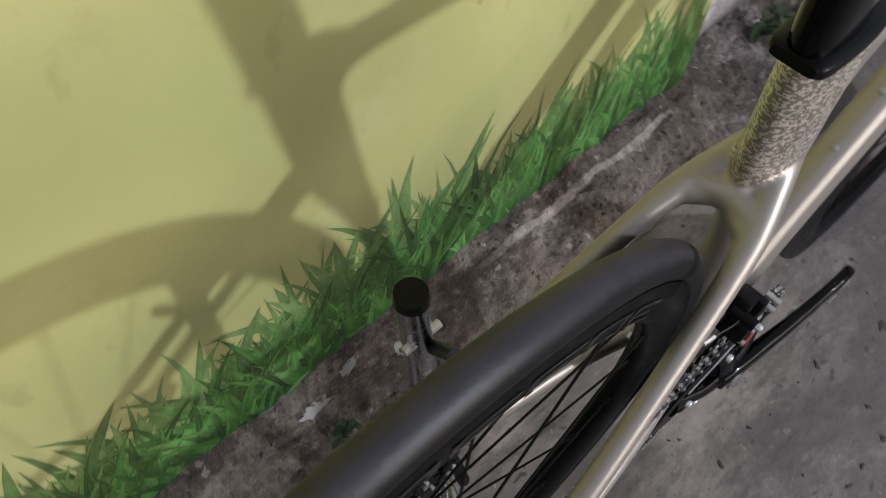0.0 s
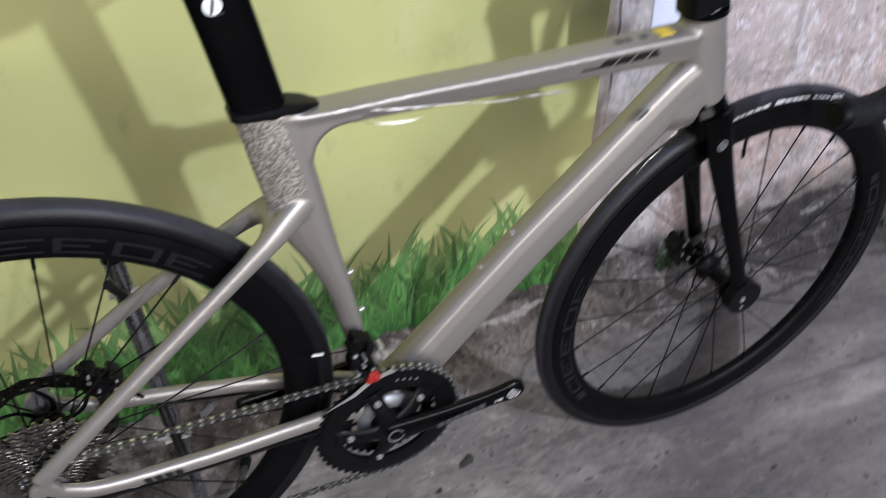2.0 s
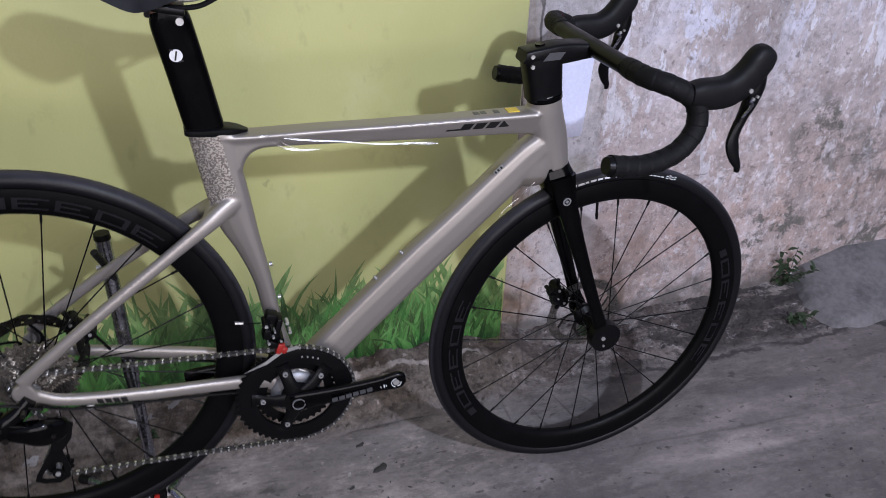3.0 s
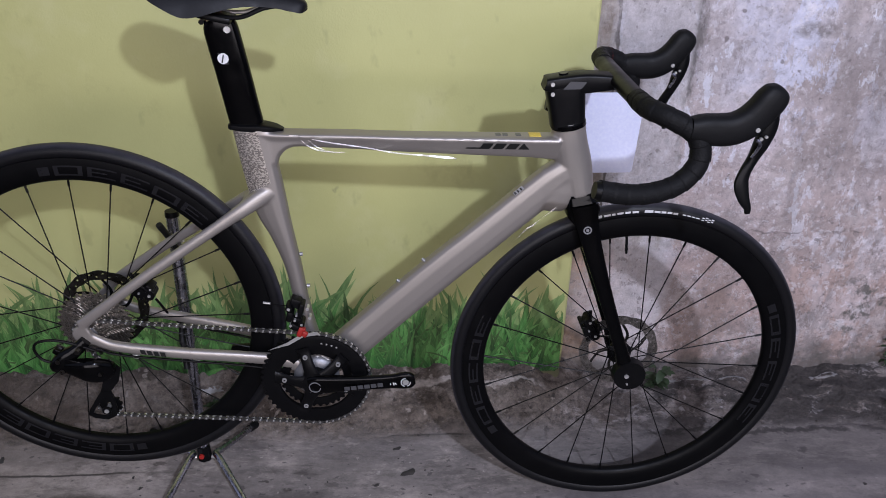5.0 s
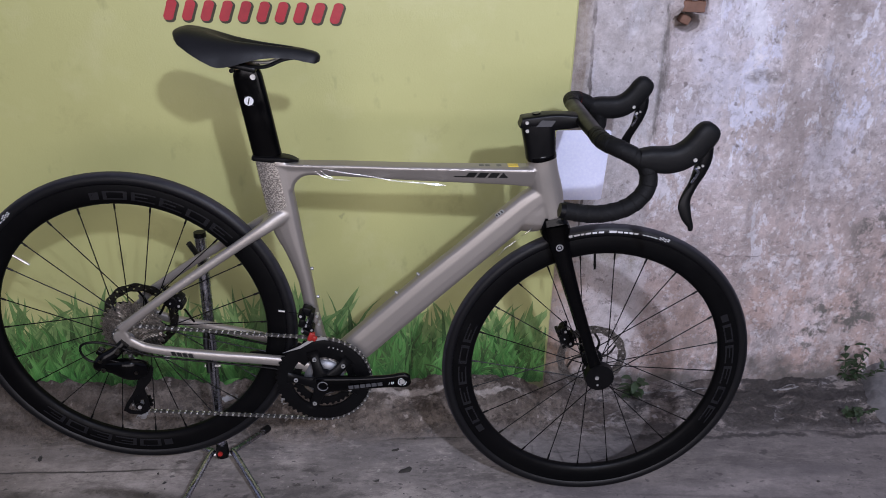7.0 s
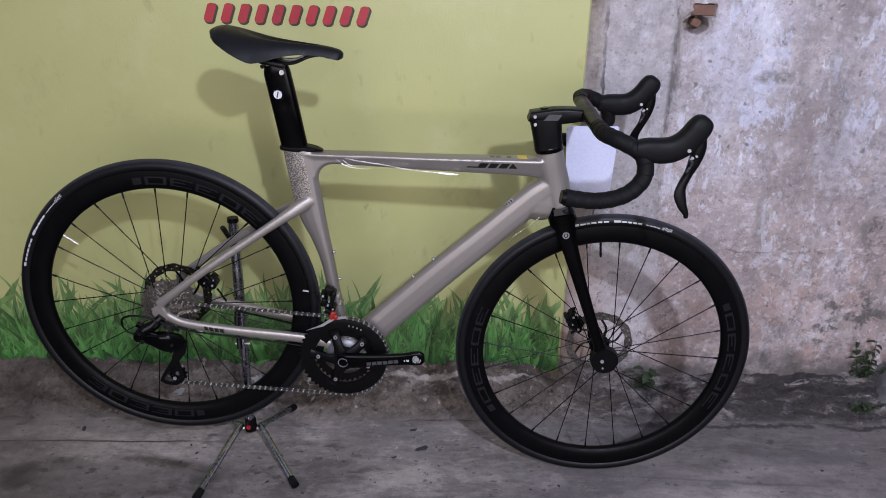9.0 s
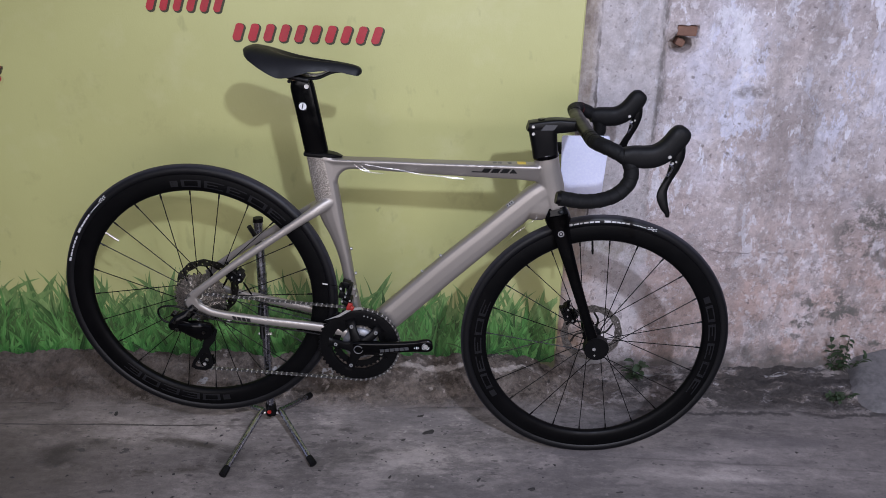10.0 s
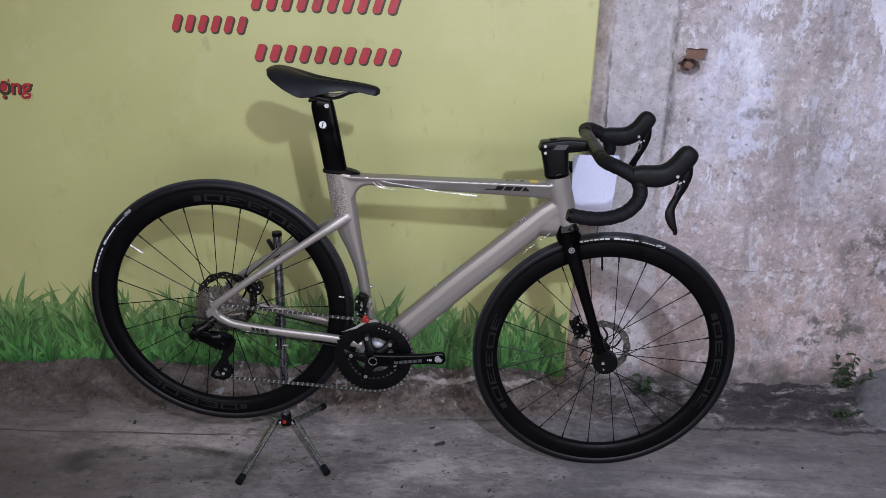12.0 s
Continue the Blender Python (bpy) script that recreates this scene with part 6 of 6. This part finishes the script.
# white card tucked inside the far drop of the handlebar
bm = bmesh.new()
outline = []
for cx, cz, q in ((0.052, 0.0, -90), (0.061, 0.162, 0), (-0.061, 0.162, 90), (-0.055, 0.0, 180)):
    r = 0.006
    ix, iz = cx - math.copysign(r, cx), (cz - r if cz > 0 else cz + r)
    outline += [(ix + r * math.cos(radians(q + t)), iz + r * math.sin(radians(q + t))) for t in (0, 30, 60, 90)]
ring_join(bm, [[Vector((x, y - 0.004 * math.cos(x * 22), z)) for x, z in outline] for y in (-0.0035, 0.0)])
card = tagged(part("card", bm, BOXWHITE, None), "white card tucked inside the black handlebar drop", "card")
card.location, card.scale = (0.962, 0.168, 0.6675), (0.983, 0.983, 0.983)

# brick showing in the broken hole
bm = bmesh.new()
block(bm, (0.056, 0.03, 0.028), pose(0, 0, 0, 0, 2, 0), 0.005)
brick_ob = part("brick", bm, BRICK, bpy.data.objects["wall_east"], "broken red brick in the plaster hole")
brick_ob.location = (1.2535, 0.4215, 1.054)
bm = bmesh.new()
block(bm, (0.026, 0.03, 0.022), pose(0, 0, 0, 0, 24, 0), 0.006)
brick_ob = part("brick", bm, BRICK, bpy.data.objects["wall_east"], "broken red brick in the plaster hole")
brick_ob.location = (1.246, 0.449, 1.020)

# pale mortar smears in the fillet
for x, y, w, d in ((1.27, 0.352, 0.13, 0.0040), (1.40, 0.352, 0.07, 0.0030), (1.64, 0.350, 0.06, 0.008), (0.255, 0.290, 0.040, 0.008), (0.10, 0.300, 0.045, 0.007), (0.17, 0.310, 0.03, 0.006), (-0.12, 0.262, 0.03, 0.006)):
    rng = random.Random(int(x * 1000))
    bm = bmesh.new()
    outline = []
    for k in range(22):
        a = 2 * math.pi * k / 22
        r = 1 + rng.uniform(-0.3, 0.3)
        outline.append((x + 0.5 * w * r * math.copysign(abs(math.cos(a)) ** 0.8, math.cos(a)), y + d * r * math.sin(a)))
    ring_join(bm, [[Vector((px, py, ground_height(px, py) + up)) for px, py in outline] for up in (-0.004, 0.0032)])
    tagged(part("mortar_smear", bm, WHITEWASH, None, "", 40), "pale smear of dried mortar on the rough fillet", "mortar", "mortar smears")

# dark flecks of grit and mud stuck to the floor
def floor_grit():
    rng = random.Random(21)
    bm = bmesh.new()
    spots = [(0.569, 0.064, 0.021, 0.010), (0.544, 0.142, 0.012, 0.006), (-0.339, 0.136, 0.012, 0.007), (0.837, -0.169, 0.012, 0.006), (1.057, -0.176, 0.010, 0.004)]
    while len(spots) < 430:
        x, y = rng.uniform(-1.1, 2.3), 0.16 - 1.0 * rng.random() ** 1.3
        if noise.noise((x * 3, y * 3, 4)) + 0.9 * (0.05 - y) / 0.25 < rng.uniform(-0.2, 1.4):
            continue
        if x > 0.9 and rng.random() < 0.6:
            continue
        r = 0.0016 + 0.0045 * rng.random() ** 2.5
        spots.append((x, y, r * rng.uniform(1, 2.0), r * rng.uniform(0.5, 1.0)))
    for x, y, a, b in spots:
        turn, n = rng.gauss(0, 0.7), 9
        rag = [rng.uniform(0.6, 1.2) for _ in range(n)]
        rings = []
        for up, grow in ((-0.002, 1.0), (0.0008, 1.0), (0.0018, 0.6)):
            ring = []
            for k in range(n):
                t = 2 * math.pi * k / n
                u, w = a * grow * rag[k] * math.cos(t), b * grow * rag[k] * math.sin(t)
                px, py = x + u * math.cos(turn) - w * math.sin(turn), y + u * math.sin(turn) + w * math.cos(turn)
                ring.append(Vector((px, py, ground_height(x, y) + up)))
            rings.append(ring)
        ring_join(bm, rings)
    return tagged(part("floor_grit", bm, GRIT, None, "", 30), "dark flecks of grit stuck to the concrete floor", "grit", kind="stuff")


floor_grit()


# crumbs of stone lying in the rough mortar
def mortar_stones():
    rng = random.Random(5)
    bm = bmesh.new()
    for i in range(900):
        x, y = rng.uniform(-0.7, 1.85), 0.345 - 0.16 * rng.random() ** 0.9
        if noise.noise((x * 5, y * 9, 2)) < rng.uniform(-0.5, 0.4):
            continue
        r = 0.0015 + 0.0055 * rng.random() ** 3
        made = bmesh.ops.create_icosphere(bm, subdivisions=1, radius=r, matrix=pose(x, y, ground_height(x, y) + 0.002 + r * 0.2, rng.uniform(0, 90), rng.uniform(0, 90), rng.uniform(0, 360)) @ Matrix.Diagonal((1.0, rng.uniform(0.5, 0.9), rng.uniform(0.4, 0.8), 1)))
        for p in made["verts"]:
            p.co += Vector((rng.uniform(-1, 1), rng.uniform(-1, 1), rng.uniform(-1, 1))) * r * 0.18
    return tagged(part("mortar_stones", bm, FLOOR, None, "", 25), "small crumbs of stone in the rough mortar", "rubble", kind="stuff")


mortar_stones()

# sloping cement apron at the far end
def apron_z(x, y):
    edge = 1.83 + 0.03 * noise.noise((y * 9, 1, 1)) + 0.012 * noise.noise((y * 40, 1, 1))
    front = 0.172 + 0.012 * noise.noise((x * 11, 1, 1))
    rise = min(1, max(0, (x - edge) / 0.05)) * min(1, max(0, (y - front) / 0.025))
    k = min(1, max(0, (y - 0.16) / 0.235))
    return -0.012 + rise * (0.026 + (0.035 + 0.065 * min(1, max(0, (x - 1.84) / 0.2))) * k) + 0.0025 * noise.noise((x * 14, y * 14, 1))


grid_mesh("pavement", np.arange(1.76, 3.98, 0.012), np.arange(0.14, 0.42, 0.012), lambda x, y: (x, y, apron_z(x, y)), CEMENT, "smooth cement ramp rising against the old wall", "apron")


def weed(x, y, z, size, leaves, seed, label, leaf=0.35):
    """Several thin stems that carry small drooping leaves."""
    rng = random.Random(seed)
    ob = thing("weed", label, "weed", Matrix.Translation((x, y, z)), "weeds at the wall foot")
    stems = []
    for i in range(max(3, leaves // 8)):
        foot, top = Vector((rng.gauss(0, size * 0.10), -0.008, 0)), Vector((rng.gauss(0, size * 0.32), -0.012 - abs(rng.gauss(0, size * 0.2)), size * rng.uniform(0.45, 1.0)))
        stems.append((foot, top))
        bm = bmesh.new()
        tube(bm, [foot, foot.lerp(top, 0.5) + Vector((0, 0, size * 0.06)), top], [0.0013, 0.0011, 0.0007], 5, 3)
        part("stem", bm, LEAF, ob)
    for i in range(leaves):
        foot, top = stems[i % len(stems)]
        yaw, r = rng.uniform(-math.pi, math.pi), rng.uniform(0.0, 0.9)
        length, wide = size * leaf * rng.uniform(0.5, 1.0), size * leaf * rng.uniform(0.14, 0.24)
        side = Vector((-math.sin(yaw), math.cos(yaw), 0))
        bm, rows = bmesh.new(), []
        p = foot.lerp(top, rng.uniform(0.1, 1.0))
        for k in range(5):
            t = k / 4
            w = wide * math.sin(math.pi * min(1, 0.12 + 0.86 * t)) ** 0.8
            up = Vector((-math.cos(yaw) * math.sin(r), -math.sin(yaw) * math.sin(r), math.cos(r)))
            rows.append([p - side * w + up * w * 0.25, p.copy(), p + side * w + up * w * 0.25])
            p = p + Vector((math.cos(yaw) * math.cos(r), math.sin(yaw) * math.cos(r), math.sin(r))) * length / 4
            p.y = min(p.y, -0.004)
            r -= rng.uniform(0.1, 0.4)
        vs = [[bm.verts.new(q) for q in row] for row in rows]
        for a, b in zip(vs, vs[1:]):
            for k in range(2):
                bm.faces.new((a[k], a[k + 1], b[k + 1], b[k]))
        part("leaf", bm, LEAF, ob, "", 60)
    return ob


weed(1.182, 0.335, ground_height(1.182, 0.335), 0.075, 26, 3, "small broad-leaved green weed at the wall foot", 0.6)
weed(1.845, 0.392, 0.02, 0.16, 56, 5, "straggling green weed beside the cement ramp", 0.2)
weed(1.768, 0.255, ground_height(1.768, 0.255), 0.062, 46, 8, "low green weed in the floor joint", 0.4)
weed(0.12, 0.265, 0.03, 0.05, 24, 11, "tiny green weed in the rough mortar", 0.4)
